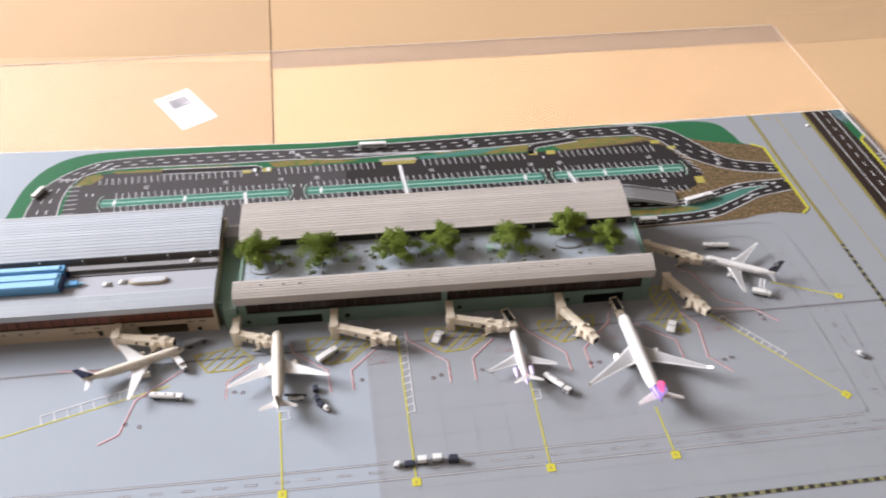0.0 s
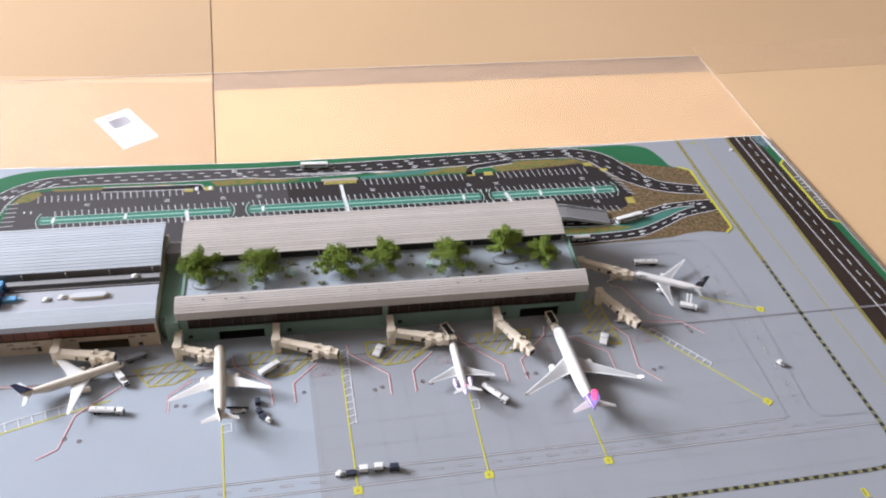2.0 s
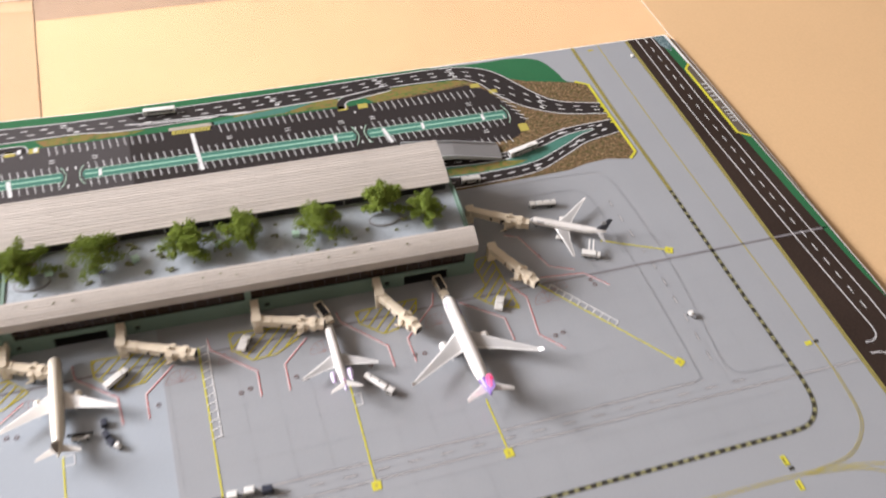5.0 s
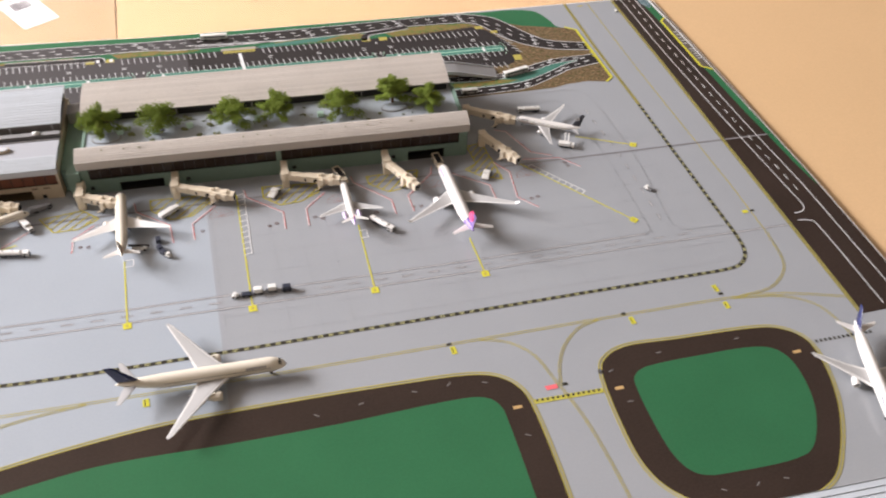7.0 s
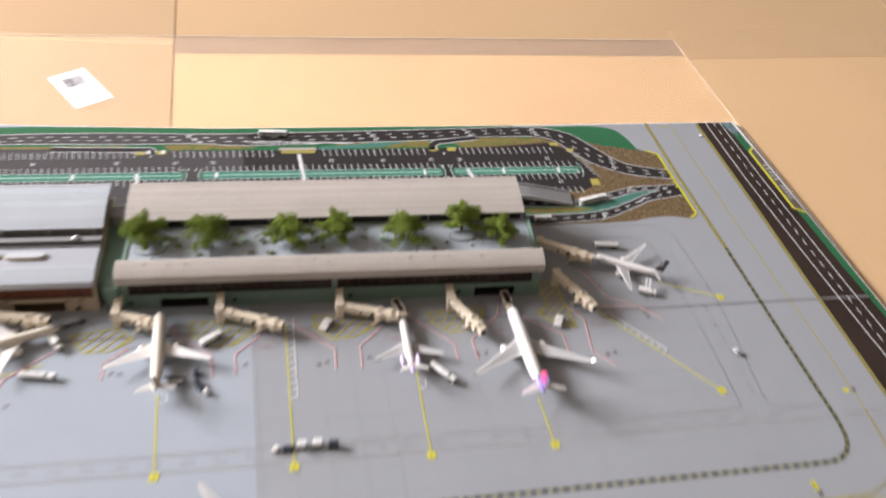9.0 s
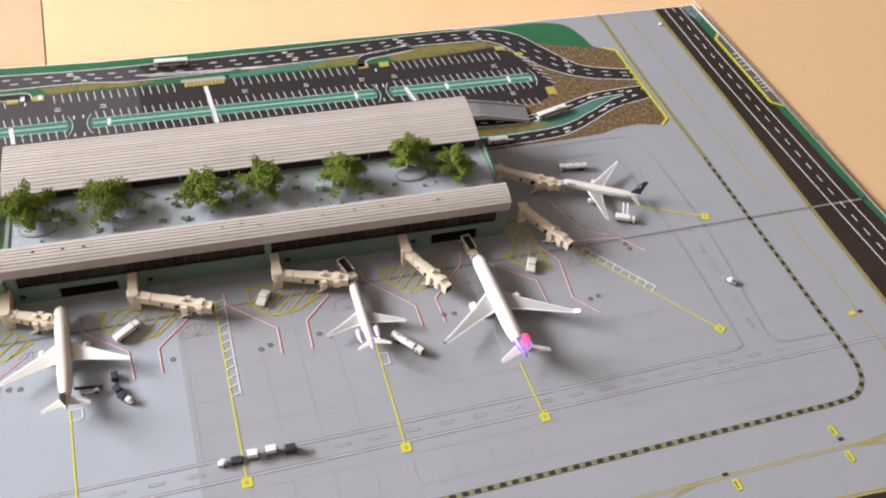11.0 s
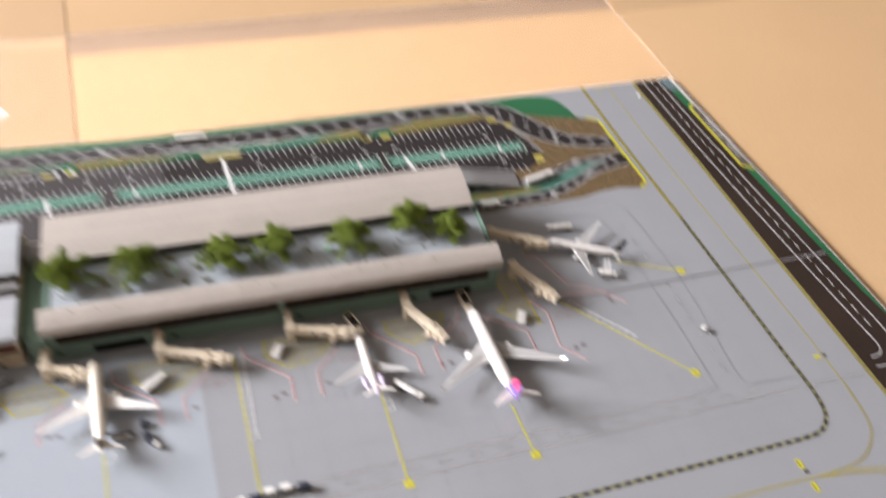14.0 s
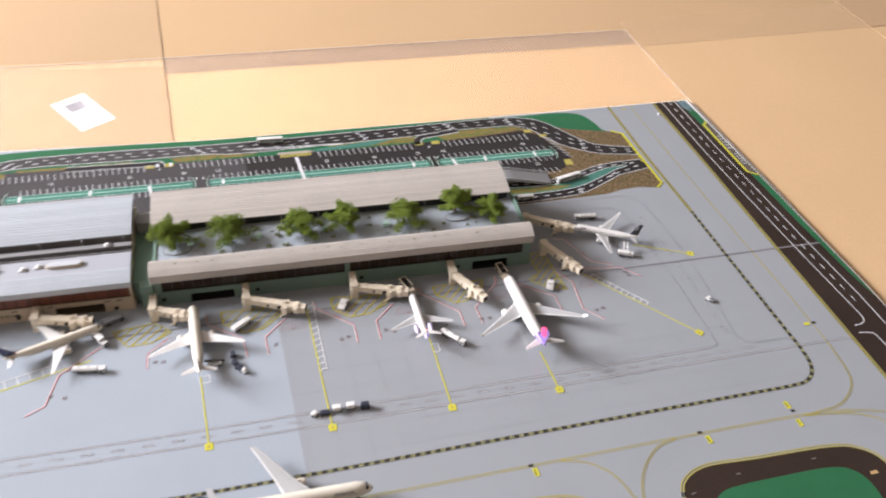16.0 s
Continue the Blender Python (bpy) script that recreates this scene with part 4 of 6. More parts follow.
def hatch(bm, pts, z, step=0.0102):
    ring = pts + pts[:1]
    for a, b in zip(ring, ring[1:]):
        ribbon(bm, [a, b], 0.0016, z)
    t = Vector((0.70, 0.71)).normalized()
    n = Vector((-t.y, t.x))
    ds = [Vector(p).dot(n) for p in pts]
    d = min(ds) + step * 0.6
    while d < max(ds) - 0.002:
        cuts = []
        for a, b in zip(ring, ring[1:]):
            da, db = Vector(a).dot(n) - d, Vector(b).dot(n) - d
            if da * db < 0:
                f = da / (da - db)
                cuts.append((a[0] + (b[0] - a[0]) * f, a[1] + (b[1] - a[1]) * f))
        cuts.sort(key=lambda p: Vector(p).dot(t))
        for a, b in zip(cuts[::2], cuts[1::2]):
            ribbon(bm, [a, b], 0.0015, z)
        d += step


bm = bmesh.new()
for pts in ([(-0.114, 0.229), (-0.037, 0.224), (-0.031, 0.212), (-0.061, 0.185), (-0.088, 0.184), (-0.112, 0.206)], [(0.036, 0.224), (0.120, 0.214), (0.110, 0.196), (0.083, 0.182), (0.056, 0.181), (0.036, 0.201)], [(0.181, 0.214), (0.255, 0.213), (0.250, 0.197), (0.225, 0.178), (0.205, 0.175), (0.182, 0.197)],
            [(0.338, 0.250), (0.362, 0.253), (0.368, 0.166), (0.339, 0.180), (0.322, 0.198), (0.341, 0.208)], [(-0.255, 0.222), (-0.201, 0.228), (-0.180, 0.207), (-0.205, 0.192), (-0.236, 0.192)]):
    hatch(bm, pts, Z4, 0.0088 if pts[0][0] > 0.3 else 0.0102)
print_each("hatch_stripe", bm, mat("print_yellow_mid", (0.55, 0.47, 0.05), rough=PRINT_ROUGH), "printed yellow hatched stand zones")

# ---- terminals ----
TA = -3.19
T_M = pose(-0.196, 0.2615, 0, 0, 0, TA)


def to_world(u, v, z=0.0):
    return T_M @ Vector((u, v, z))


def front_wall(parent, u0, u1, z1, openings, material, thick=0.004):
    bm = bmesh.new()
    us = sorted({u0, u1, *(u for o in openings for u in o[:2])})
    for a, b in zip(us, us[1:]):
        cuts = sorted((o[2], o[3]) for o in openings if o[0] <= a + 1e-6 and o[1] >= b - 1e-6)
        z = 0.0
        for lo, hi in cuts:
            if lo > z:
                box(bm, a, b, 0, thick, z, lo)
            z = max(z, hi)
        if z < z1:
            box(bm, a, b, 0, thick, z, z1)
    bmesh.ops.remove_doubles(bm, verts=bm.verts, dist=1e-6)
    return part("front_wall", bm, material, parent)


def strips(parent, u0, u1, line, n, material, name="roof_strip", over=0.0011):
    """Lapped boards that run along u; line gives v and z across the roof from the eave up."""
    pts = even([tuple(p) for p in line], n + 1)
    for (v0, za), (v1, zb) in zip(pts, pts[1:]):
        bm = bmesh.new()
        t = Vector((v1 - v0, zb - za)).normalized()
        k = over
        ring = lambda u: [(u, v0, za), (u, v0 - t.y * k, za + t.x * k), (u, v1 + t.x * 0.0006, zb + t.y * 0.0006 + 0.0001), (u, v1, zb - 0.0012), (u, v0, za - 0.0012)]
        loft(bm, [ring(u0), ring(u1)])
        part(name, bm, material, parent)


def windows(parent, u0, u1, z0, z1, n, material, name="window_pane", v=0.0022):
    w = (u1 - u0) / n
    bm = abox(0.0004, w - 0.0004, v, v + 0.0008, z0, z1)
    me = mesh_of(bm, material, name)
    for i in range(n):
        ob = new(name, me)
        ob.parent, ob.location = parent, (u0 + i * w, 0, 0)
    bm = bmesh.new()
    for i in range(n + 1):
        box(bm, u0 + i * w - 0.0004, u0 + i * w + 0.0004, 0.0012, v + 0.001, z0, z1)
    box(bm, u0, u1, 0.001, v + 0.001, z1 - 0.001, z1)
    box(bm, u0, u1, 0.001, v + 0.001, z0, z0 + 0.0008)
    part("mullion_frame", bm, MULL, parent)


# green terminal with the roof garden
t2 = tagged(new("terminal_building"), "sage green model terminal with lapped grey roof and roof garden", "building", "terminal buildings")
t2.matrix_world = T_M
UL = 0.530
DZ = 0.046
uw = lambda x: (x + 0.196) / 0.99845
ops = [(0.010, 0.2585, 0.0235, 0.0435), (0.2655, 0.518, 0.0235, 0.0435), (uw(-0.150), uw(-0.092), 0.0, 0.0155), (uw(0.247), uw(0.300), 0.0, 0.0165)]
doors = [uw(x) for x in (-0.186, -0.060, 0.085, 0.226)]
ops += [(u - 0.003, u + 0.003, 0.0055, 0.0125) for u in doors]
ops.sort()
front_wall(t2, 0.0, UL, 0.0455, ops, SAGE)
for u0, u1, n in ((0.010, 0.2585, 18), (0.2655, 0.518, 18)):
    windows(t2, u0, u1, 0.0235, 0.0435, n, WINB)
for u in doors:
    part("door", abox(u - 0.003, u + 0.003, 0.002, 0.003, 0.0055, 0.0125), DARK, t2)
for a, b, h in ((uw(-0.150), uw(-0.092), 0.0155), (uw(0.247), uw(0.300), 0.0165)):
    bm = bmesh.new()
    box(bm, a, b, 0.016, 0.017, 0, h)
    # floor plate over the lit apron, black so the bay looks shaded
    box(bm, a, b, 0.0006, 0.0159, 0.0007, 0.0012)
    box(bm, a - 0.001, a, 0.004, 0.017, 0, h)
    box(bm, b, b + 0.001, 0.004, 0.017, 0, h)
    box(bm, a, b, 0.004, 0.017, h, h + 0.001)
    part("bay", bm, DARK, t2, "open vehicle bay with its shade painted black")
part("pillar", abox(0.2585, 0.2655, -0.0009, 0.0, 0.0, 0.042, bevel=0.0004), SAGE, t2)
part("end_wall", abox(UL - 0.004, UL, 0.0041, 0.168, 0, DZ + 0.0015), SAGE, t2)
part("end_wall", abox(0.0, 0.004, 0.0041, 0.168, 0, DZ + 0.0015), SAGE, t2)
part("rear_wall", abox(0.0041, UL - 0.0041, 0.164, 0.168, 0, 0.060), SAGE, t2)
part("roof_deck", abox(0.0041, UL - 0.0041, 0.0041, 0.1639, DZ - 0.004, DZ), DECK, t2, "bluish grey stained roof deck")
part("fascia", abox(-0.003, UL + 0.002, -0.0040, -0.0010, 0.0438, 0.0555, bevel=0.0008), FASCIA, t2)
part("soffit", abox(-0.003, UL + 0.002, -0.0010, 0.0041, 0.0456, 0.0470), FASCIA, t2)
FR = [(-0.0038, 0.0560), (0.003, 0.0595), (0.011, 0.0620), (0.020, 0.0632)]
strips(t2, -0.003, UL + 0.002, FR, 7, STRIP, over=0.0007)
part("kerb", abox(0.0, UL, 0.0195, 0.0215, DZ, 0.0626), FASCIA, t2)
BR = [(0.100, 0.0595), (0.115, 0.0640), (0.132, 0.0670), (0.150, 0.0680), (0.168, 0.0675)]
strips(t2, -0.003, UL - 0.006, BR, 15, STRIP, over=0.0006)
# the shade below the back roof is this band's near-black colour
part("clerestory", abox(0.002, UL - 0.010, 0.103, 0.106, DZ, 0.0585), DARK, t2, "clerestory under the back roof with its shade painted dark")
for i in range(10):
    u = 0.02 + i * 0.053
    part("roof_post", abox(u, u + 0.0016, 0.1005, 0.1022, DZ, 0.0590), GREYM, t2)
part("ridge_cap", abox(-0.003, UL - 0.006, 0.1665, 0.1700, 0.0655, 0.0685, bevel=0.0008), FASCIA, t2)
part("parapet", abox(UL - 0.0012, UL + 0.0006, 0.022, 0.103, DZ + 0.0005, DZ + 0.005), SAGE, t2)

# cream terminal
t1 = tagged(new("terminal_building"), "cream model terminal with rust brown windows and pale lapped roof", "building", "terminal buildings")
t1.matrix_world = T_M
A, B = -0.70, -0.028
ops = [(A + 0.01, B - 0.003, 0.0225, 0.0415), (uw(-0.325), uw(-0.263), 0.0, 0.0155), (uw(-0.252), uw(-0.246), 0.0, 0.0075), (uw(-0.376), uw(-0.370), 0.002, 0.013)]
for k in range(4):
    u = uw(-0.406) + k * 0.0085
    ops.append((u, u + 0.0062, 0.0095, 0.0125))
for k in range(9):
    u = uw(-0.62) + k * 0.021
    ops.append((u, u + 0.006, 0.0145, 0.0175))
front_wall(t1, A, B, 0.0430, sorted(ops), CREAM)
windows(t1, A + 0.01, B - 0.003, 0.0225, 0.0415, 46, WINR)
small = mesh_of(abox(0, 0.0066, 0.002, 0.003, -0.0002, 0.0034), WINB, "small_window")
for k in range(4):
    ob = new("small_window", small)
    ob.parent, ob.location = t1, (uw(-0.406) + k * 0.0085 - 0.0002, 0, 0.0094)
for k in range(9):
    ob = new("small_window", small)
    ob.parent, ob.location = t1, (uw(-0.62) + k * 0.021 - 0.0002, 0, 0.0144)
for a, b, h in ((uw(-0.325), uw(-0.263), 0.0155),):
    bm = bmesh.new()
    box(bm, a, b, 0.016, 0.017, 0, h)
    # floor plate over the apron; the bay's shade is in the brown
    box(bm, a, b, 0.0006, 0.0159, 0.0007, 0.0012)
    box(bm, a - 0.001, a, 0.004, 0.017, 0, h)
    box(bm, b, b + 0.001, 0.004, 0.017, 0, h)
    box(bm, a, b, 0.004, 0.017, h, h + 0.001)
    part("bay", bm, mat("bay_shade_brown", (0.13, 0.095, 0.055), rough=0.6), t1, "vehicle bay with its shade painted brown")
part("door", abox(uw(-0.252), uw(-0.246), 0.002, 0.003, 0, 0.0075), DARK, t1)
part("door", abox(uw(-0.376), uw(-0.370), 0.002, 0.003, 0.002, 0.013), DARK, t1)
for u, z in ((uw(-0.258), 0.0175), (uw(-0.243), 0.0175), (uw(-0.33), 0.0185), (uw(-0.375), 0.0175), (uw(-0.405), 0.0175)):
    part("sign_bar", abox(u - 0.004, u + 0.004, -0.0005, 0.0, z, z + 0.0022), TAN, t1)
part("end_wall", abox(B - 0.004, B, 0.0041, 0.168, 0, DZ), CREAM, t1)
part("end_wall", abox(A, A + 0.004, 0.0041, 0.168, 0, DZ), CREAM, t1)
part("rear_wall", abox(A + 0.0041, B - 0.0041, 0.164, 0.168, 0, 0.060), CREAM, t1)
part("roof_deck", abox(A + 0.0041, B - 0.0041, 0.0041, 0.1639, DZ - 0.004, DZ), GREYM, t1)
part("fascia", abox(A, B + 0.001, -0.0035, -0.0010, 0.0420, 0.0508, bevel=0.0008), FASCIA_W, t1)
part("soffit", abox(A, B + 0.001, -0.0010, 0.0041, 0.0431, 0.0445), FASCIA_W, t1)
strips(t1, A, B + 0.001, [(-0.0034, 0.0512), (0.008, 0.0538), (0.022, 0.0549)], 8, STRIP_W, over=0.0005)
part("flat_roof", abox(A, B, 0.0222, 0.058, DZ, 0.0535), mat("flat_roof_paint", (0.38, 0.39, 0.42), rough=0.5, vary=0.05), t1, "smooth pale grey flat roof")
part("guideway", abox(A, B - 0.001, 0.0595, 0.0700, DZ, 0.0500), GREYD, t1, "dark people mover trench")
for v in (0.062, 0.0675):
    part("rail", abox(A, B - 0.001, v, v + 0.0012, 0.0500, 0.0512), DARK, t1)
part("walkway", abox(A, B - 0.001, 0.0720, 0.0800, DZ, 0.0535), GREYM, t1)
part("clerestory", abox(A, B - 0.002, 0.0900, 0.0935, DZ, 0.0575), GREYD, t1)
for i in range(12):
    u = B - 0.012 - i * 0.055
    part("roof_post", abox(u, u + 0.0018, 0.0840, 0.0860, DZ, 0.0590), GREYM, t1)
strips(t1, A, B, [(0.0885, 0.0595), (0.105, 0.0640), (0.125, 0.0670), (0.148, 0.0680), (0.168, 0.0675)], 15, STRIP_W, over=0.0005)
part("ridge_cap", abox(A, B, 0.1665, 0.1700, 0.0655, 0.0685, bevel=0.0008), FASCIA_W, t1)

# things on the cream roof
for v0, v1, zt in ((0.0595, 0.0705, 0.0665), (0.0315, 0.0570, 0.0650)):
    m = T_M @ pose(-0.40, 0, 0.0535)
    ob = empty("roof_unit", m, "light blue ribbed plastic block on the cream terminal roof", "roof unit", "blue roof units")
    h = zt - 0.0535
    part("body", abox(-0.30, 0.180 if v0 > 0.05 else 0.178, v0, v1, 0 if v0 < 0.05 else -0.0035, h, bevel=0.0012), BLUE, ob)
    w = (v1 - v0) / 2
    for k in range(2 if v0 < 0.05 else 1):
        part("lid", abox(-0.295, 0.174, v0 + 0.0015 + k * w, v0 + w * (k + 1) - 0.001 + (0 if v0 < 0.05 else w - 0.001), h, h + 0.0016, bevel=0.0006), BLUE_L, ob)
    part("end_cap", abox(0.178, 0.1815, v0 + 0.001, v1 - 0.001, 0.001 if v0 < 0.05 else -0.003, h * 0.8, bevel=0.0008), NAVY, ob)
ob = empty("roof_unit", T_M @ pose(-0.2135, 0.0445, 0.0535), "small light blue box beside the larger roof unit", "roof unit", "blue roof units")
part("body", abox(-0.012, 0.012, -0.004, 0.004, 0, 0.005, bevel=0.001), BLUE, ob)
part("pipe", tube(bmesh.new(), (0.010, 0, 0.0025), (0.018, 0, 0.0025), 0.0016), BLUE_L, ob)
for u, v in ((-0.165, 0.041), (-0.146, 0.0435), (-0.060, 0.0760)):
    ob = empty("roof_vent", T_M @ pose(u, v, 0.0535), "small white dome vent on the terminal roof", "vent", "roof vents")
    bm = bmesh.new()
    bmesh.ops.create_uvsphere(bm, u_segments=14, v_segments=8, radius=0.0052)
    for q in bm.verts:
        q.co.z = max(q.co.z, 0) * 0.8
        q.co.y *= 0.7
    part("dome", bm, VWHITE, ob, smooth=True)
    part("base", abox(-0.0056, 0.0056, -0.0042, 0.0042, 0, 0.0006), GREYM, ob)
ob = empty("roof_skylight", T_M @ pose(-0.113, 0.0425, 0.0535), "long low oval skylight with cream rim", "skylight")
N = 28
oval = [(0.024 * math.copysign(abs(math.cos(a)) ** 0.5, math.cos(a)), 0.0062 * math.copysign(abs(math.sin(a)) ** 0.7, math.sin(a))) for a in (i * math.tau / N for i in range(N))]
part("rim", prism(bmesh.new(), oval, 0, 0.003), CREAM, ob)
part("cover", prism(bmesh.new(), [(x * 0.92, y * 0.8) for x, y in oval], 0.003, 0.0042), FASCIA_W, ob)

# link between the terminals
lk = empty("terminal_link", T_M @ pose(-0.0275, 0, 0), "green and grey connecting block between both terminals", "building part")
part("side_wall", abox(0.0008, 0.027, 0.012, 0.150, 0, 0.0350), SAGE, lk)
part("front_fin", abox(0.010, 0.0265, -0.004, 0.0118, 0, 0.0400), SAGE, lk)
part("roof_box", abox(0.003, 0.024, 0.118, 0.140, 0.0351, 0.054, bevel=0.001), GREYM, lk)
part("roof_box", abox(0.004, 0.023, 0.1405, 0.150, 0.0351, 0.048, bevel=0.001), VWHITE, lk)

# road ramp behind the green terminal
rp = empty("road_ramp", pose(0.343, 0.437, 0, 0, 0, -7), "grey sloping model road ramp from the terminal", "ramp")
bm = bmesh.new()
loft(bm, [[(x, -0.015, z0), (x, 0.015, z0), (x, 0.015, z1), (x, -0.015, z1)] for x, z0, z1 in ((-0.04, 0.018, 0.021), (0.03, 0.012, 0.0155), (0.096, 0.0008, 0.003))])
part("ramp_deck", bm, GREYM, rp)
for v in (-0.0155, 0.0147):
    bm = bmesh.new()
    loft(bm, [[(x, v, z0), (x, v + 0.0009, z0), (x, v + 0.0009, z1), (x, v, z1)] for x, z0, z1 in ((-0.04, 0.018, 0.024), (0.03, 0.012, 0.018), (0.094, 0.0008, 0.005))])
    part("ramp_side", bm, FASCIA_W, rp)
part("ramp_pier", abox(0.0, 0.006, -0.012, 0.012, 0, 0.0155), GREYD, rp)

# corrugated building at the near side
nb = empty("near_building", pose(0.40, -0.402, 0, 0, 0, -2.2), "pale grey corrugated roof model building on the board", "building")
part("wall", abox(0.0, 0.395, -0.165, 0.0, 0, 0.036), CREAM, nb)
strips(nb, -0.004, 0.399, [(0.004, 0.0375), (-0.02, 0.0435), (-0.05, 0.0475), (-0.09, 0.0485), (-0.17, 0.0485)], 22, STRIP_W)

# ---- roof garden ----


def tree(seed, h, w, label):
    rnd = random.Random(seed)
    ob = tagged(new("model_tree"), label, "tree", "roof garden trees")
    bm = bmesh.new()
    tube(bm, (0, 0, 0), (0, 0, h * 0.45), h * 0.055, h * 0.035, 7)
    for k in range(6):
        a = rnd.uniform(0, math.tau)
        z = h * rnd.uniform(0.25, 0.45)
        tube(bm, (0, 0, z), (math.cos(a) * w * 0.35, math.sin(a) * w * 0.35, z + h * 0.25), h * 0.022, h * 0.010, 5)
    part("trunk", bm, BARK, ob)
    verts, faces = [], []
    base = bmesh.new()
    bmesh.ops.create_icosphere(base, subdivisions=1, radius=1.0)
    bv = [v.co.copy() for v in base.verts]
    bf = [[v.index for v in f.verts] for f in base.faces]
    base.free()
    pads = [(Vector((0, 0, h * 0.50)), Vector((rnd.uniform(-0.08, 0.08) * w, 0, h * 0.98)), w * 0.15)]
    count = 15
    for k in range(count):
        a = k * 2.4 + rnd.uniform(-0.5, 0.5)
        f = (k + 0.5) / count
        reach = w * rnd.uniform(0.35, 0.56) * (1.0 - 0.45 * f)
        z = h * (0.20 + 0.60 * f) + h * rnd.uniform(-0.08, 0.08)
        out = Vector((math.cos(a), math.sin(a), 0))
        pads.append((out * reach * 0.25 + Vector((0, 0, z)), out * reach + Vector((0, 0, z + h * rnd.uniform(-0.08, 0.12))), w * rnd.uniform(0.10, 0.145)))
    for p0, p1, cr in pads:
        for j in range(250):
            t = rnd.random()
            d = Vector((rnd.gauss(0, 1), rnd.gauss(0, 1), rnd.gauss(0, 1))).normalized()
            p = p0.lerp(p1, t) + Vector((d.x, d.y, d.z * 0.75)) * cr * (1.0 - 0.25 * t) * rnd.uniform(0.45, 1.15)
            s = h * rnd.uniform(0.014, 0.034)
            rot = Euler((rnd.uniform(0, 6), rnd.uniform(0, 6), rnd.uniform(0, 6))).to_matrix()
            n0 = len(verts)
            verts += [tuple(p + rot @ Vector((q.x * s * rnd.uniform(0.8, 1.5), q.y * s * 0.75, q.z * s * 0.65))) for q in bv]
            faces += [[n0 + i for i in f3] for f3 in bf]
    me = bpy.data.meshes.new("crown")
    me.from_pydata(verts, [], faces)
    me.materials.append(LEAF)
    cr = new("crown", me)
    cr.parent = ob
    return ob


def placed(ob, m):
    ob.matrix_world = m
    return ob


TREES = [(-0.168, 0.335, 0.040, 0.060), (-0.088, 0.331, 0.036, 0.062), (0.012, 0.318, 0.042, 0.052), (0.076, 0.322, 0.038, 0.050), (0.162, 0.311, 0.036, 0.058), (0.243, 0.320, 0.044, 0.052), (0.291, 0.296, 0.036, 0.046)]
for i, (x, y, h, w) in enumerate(TREES):
    placed(tree(20 + i, h * 1.0, w * 1.2, "bushy green foam model tree standing on the roof deck"), pose(x, y, DZ, 0, 0, i * 77))
for i, (x, y) in enumerate(((-0.160, 0.318), (0.243, 0.306))):
    pl = empty("planter_ring", pose(x, y, DZ), "low round grey planter ring on the roof deck", "planter", "planter rings")
    ring = [(0.020 * math.cos(k * math.tau / 24), 0.011 * math.sin(k * math.tau / 24)) for k in range(24)]
    part("ring", prism(bmesh.new(), ring, 0, 0.0014), GREYM, pl)
    part("soil", prism(bmesh.new(), [(a * 0.9, b * 0.85) for a, b in ring], 0.0014, 0.0018), DECK, pl)


def tuft(seed, s):
    rnd = random.Random(seed)
    bm = bmesh.new()
    for k in range(9):
        m = Matrix.Translation((rnd.uniform(-1, 1) * s, rnd.uniform(-0.7, 0.7) * s, rnd.uniform(0.1, 0.5) * s)) @ Euler((rnd.uniform(0, 6), rnd.uniform(0, 6), 0)).to_matrix().to_4x4() @ Matrix.Diagonal((rnd.uniform(0.7, 1.3), 1, 0.6, 1))
        bmesh.ops.create_icosphere(bm, subdivisions=1, radius=s * rnd.uniform(0.3, 0.55), matrix=m)
    ob = part("moss_tuft", bm, MOSS)
    return tagged(ob, "small clump of dark green foam moss", "moss", "moss clumps")


rnd = random.Random(3)
TUFTS = [(-0.125, 0.318, 0.007), (-0.055, 0.318, 0.006), (-0.036, 0.300, 0.005), (-0.012, 0.297, 0.005), (0.045, 0.312, 0.006), (0.055, 0.300, 0.004), (0.110, 0.315, 0.005), (0.19, 0.305, 0.004), (-0.02, 0.320, 0.006), (0.265, 0.300, 0.005), (-0.10, 0.302, 0.004), (0.20, 0.285, 0.003), (-0.05, 0.343, 0.006), (0.040, 0.335, 0.008)]
for i, (x, y, s) in enumerate(TUFTS):
    placed(tuft(40 + i, s * 0.8), pose(x, y, DZ))
for i in range(34):
    u, v = rnd.uniform(0.02, 0.51), rnd.uniform(0.027, 0.095)
    p = to_world(u, v, DZ)
    placed(tuft(80 + i, rnd.uniform(0.0008, 0.0024)), pose(p.x, p.y, DZ))
for i in range(16):
    u = 0.03 + i * 0.0305 + rnd.uniform(-0.02, 0.02)
    p = to_world(u, rnd.uniform(0.008, 0.015), 0.0624)
    placed(tuft(120 + i, rnd.uniform(0.0005, 0.0014)), pose(p.x, p.y, p.z))
for x, y, a in ((-0.142, 0.327, 10), (-0.094, 0.318, -4), (-0.048, 0.322, 20), (0.046, 0.318, 5), (0.135, 0.309, -8)):
    gp = empty("garden_screen", pose(x, y, DZ, 0, 0, a), "small pale green plastic screen on the roof deck", "screen", "garden screens")
    part("panel", abox(-0.0045, 0.0045, -0.0035, 0.0035, 0.0, 0.0065, bevel=0.0008), mat("pale_green_plastic", (0.42, 0.60, 0.50), rough=0.3), gp)
lp = empty("lamp_post", pose(-0.0855, 0.2985, DZ), "thin dark lamp post on the roof deck", "lamp post")
part("pole", tube(bmesh.new(), (0, 0, 0), (0, 0, 0.018), 0.0005), VGREY, lp)
part("base", tube(bmesh.new(), (0, 0, 0), (0, 0, 0.0008), 0.0020, n=12), VGREY, lp)
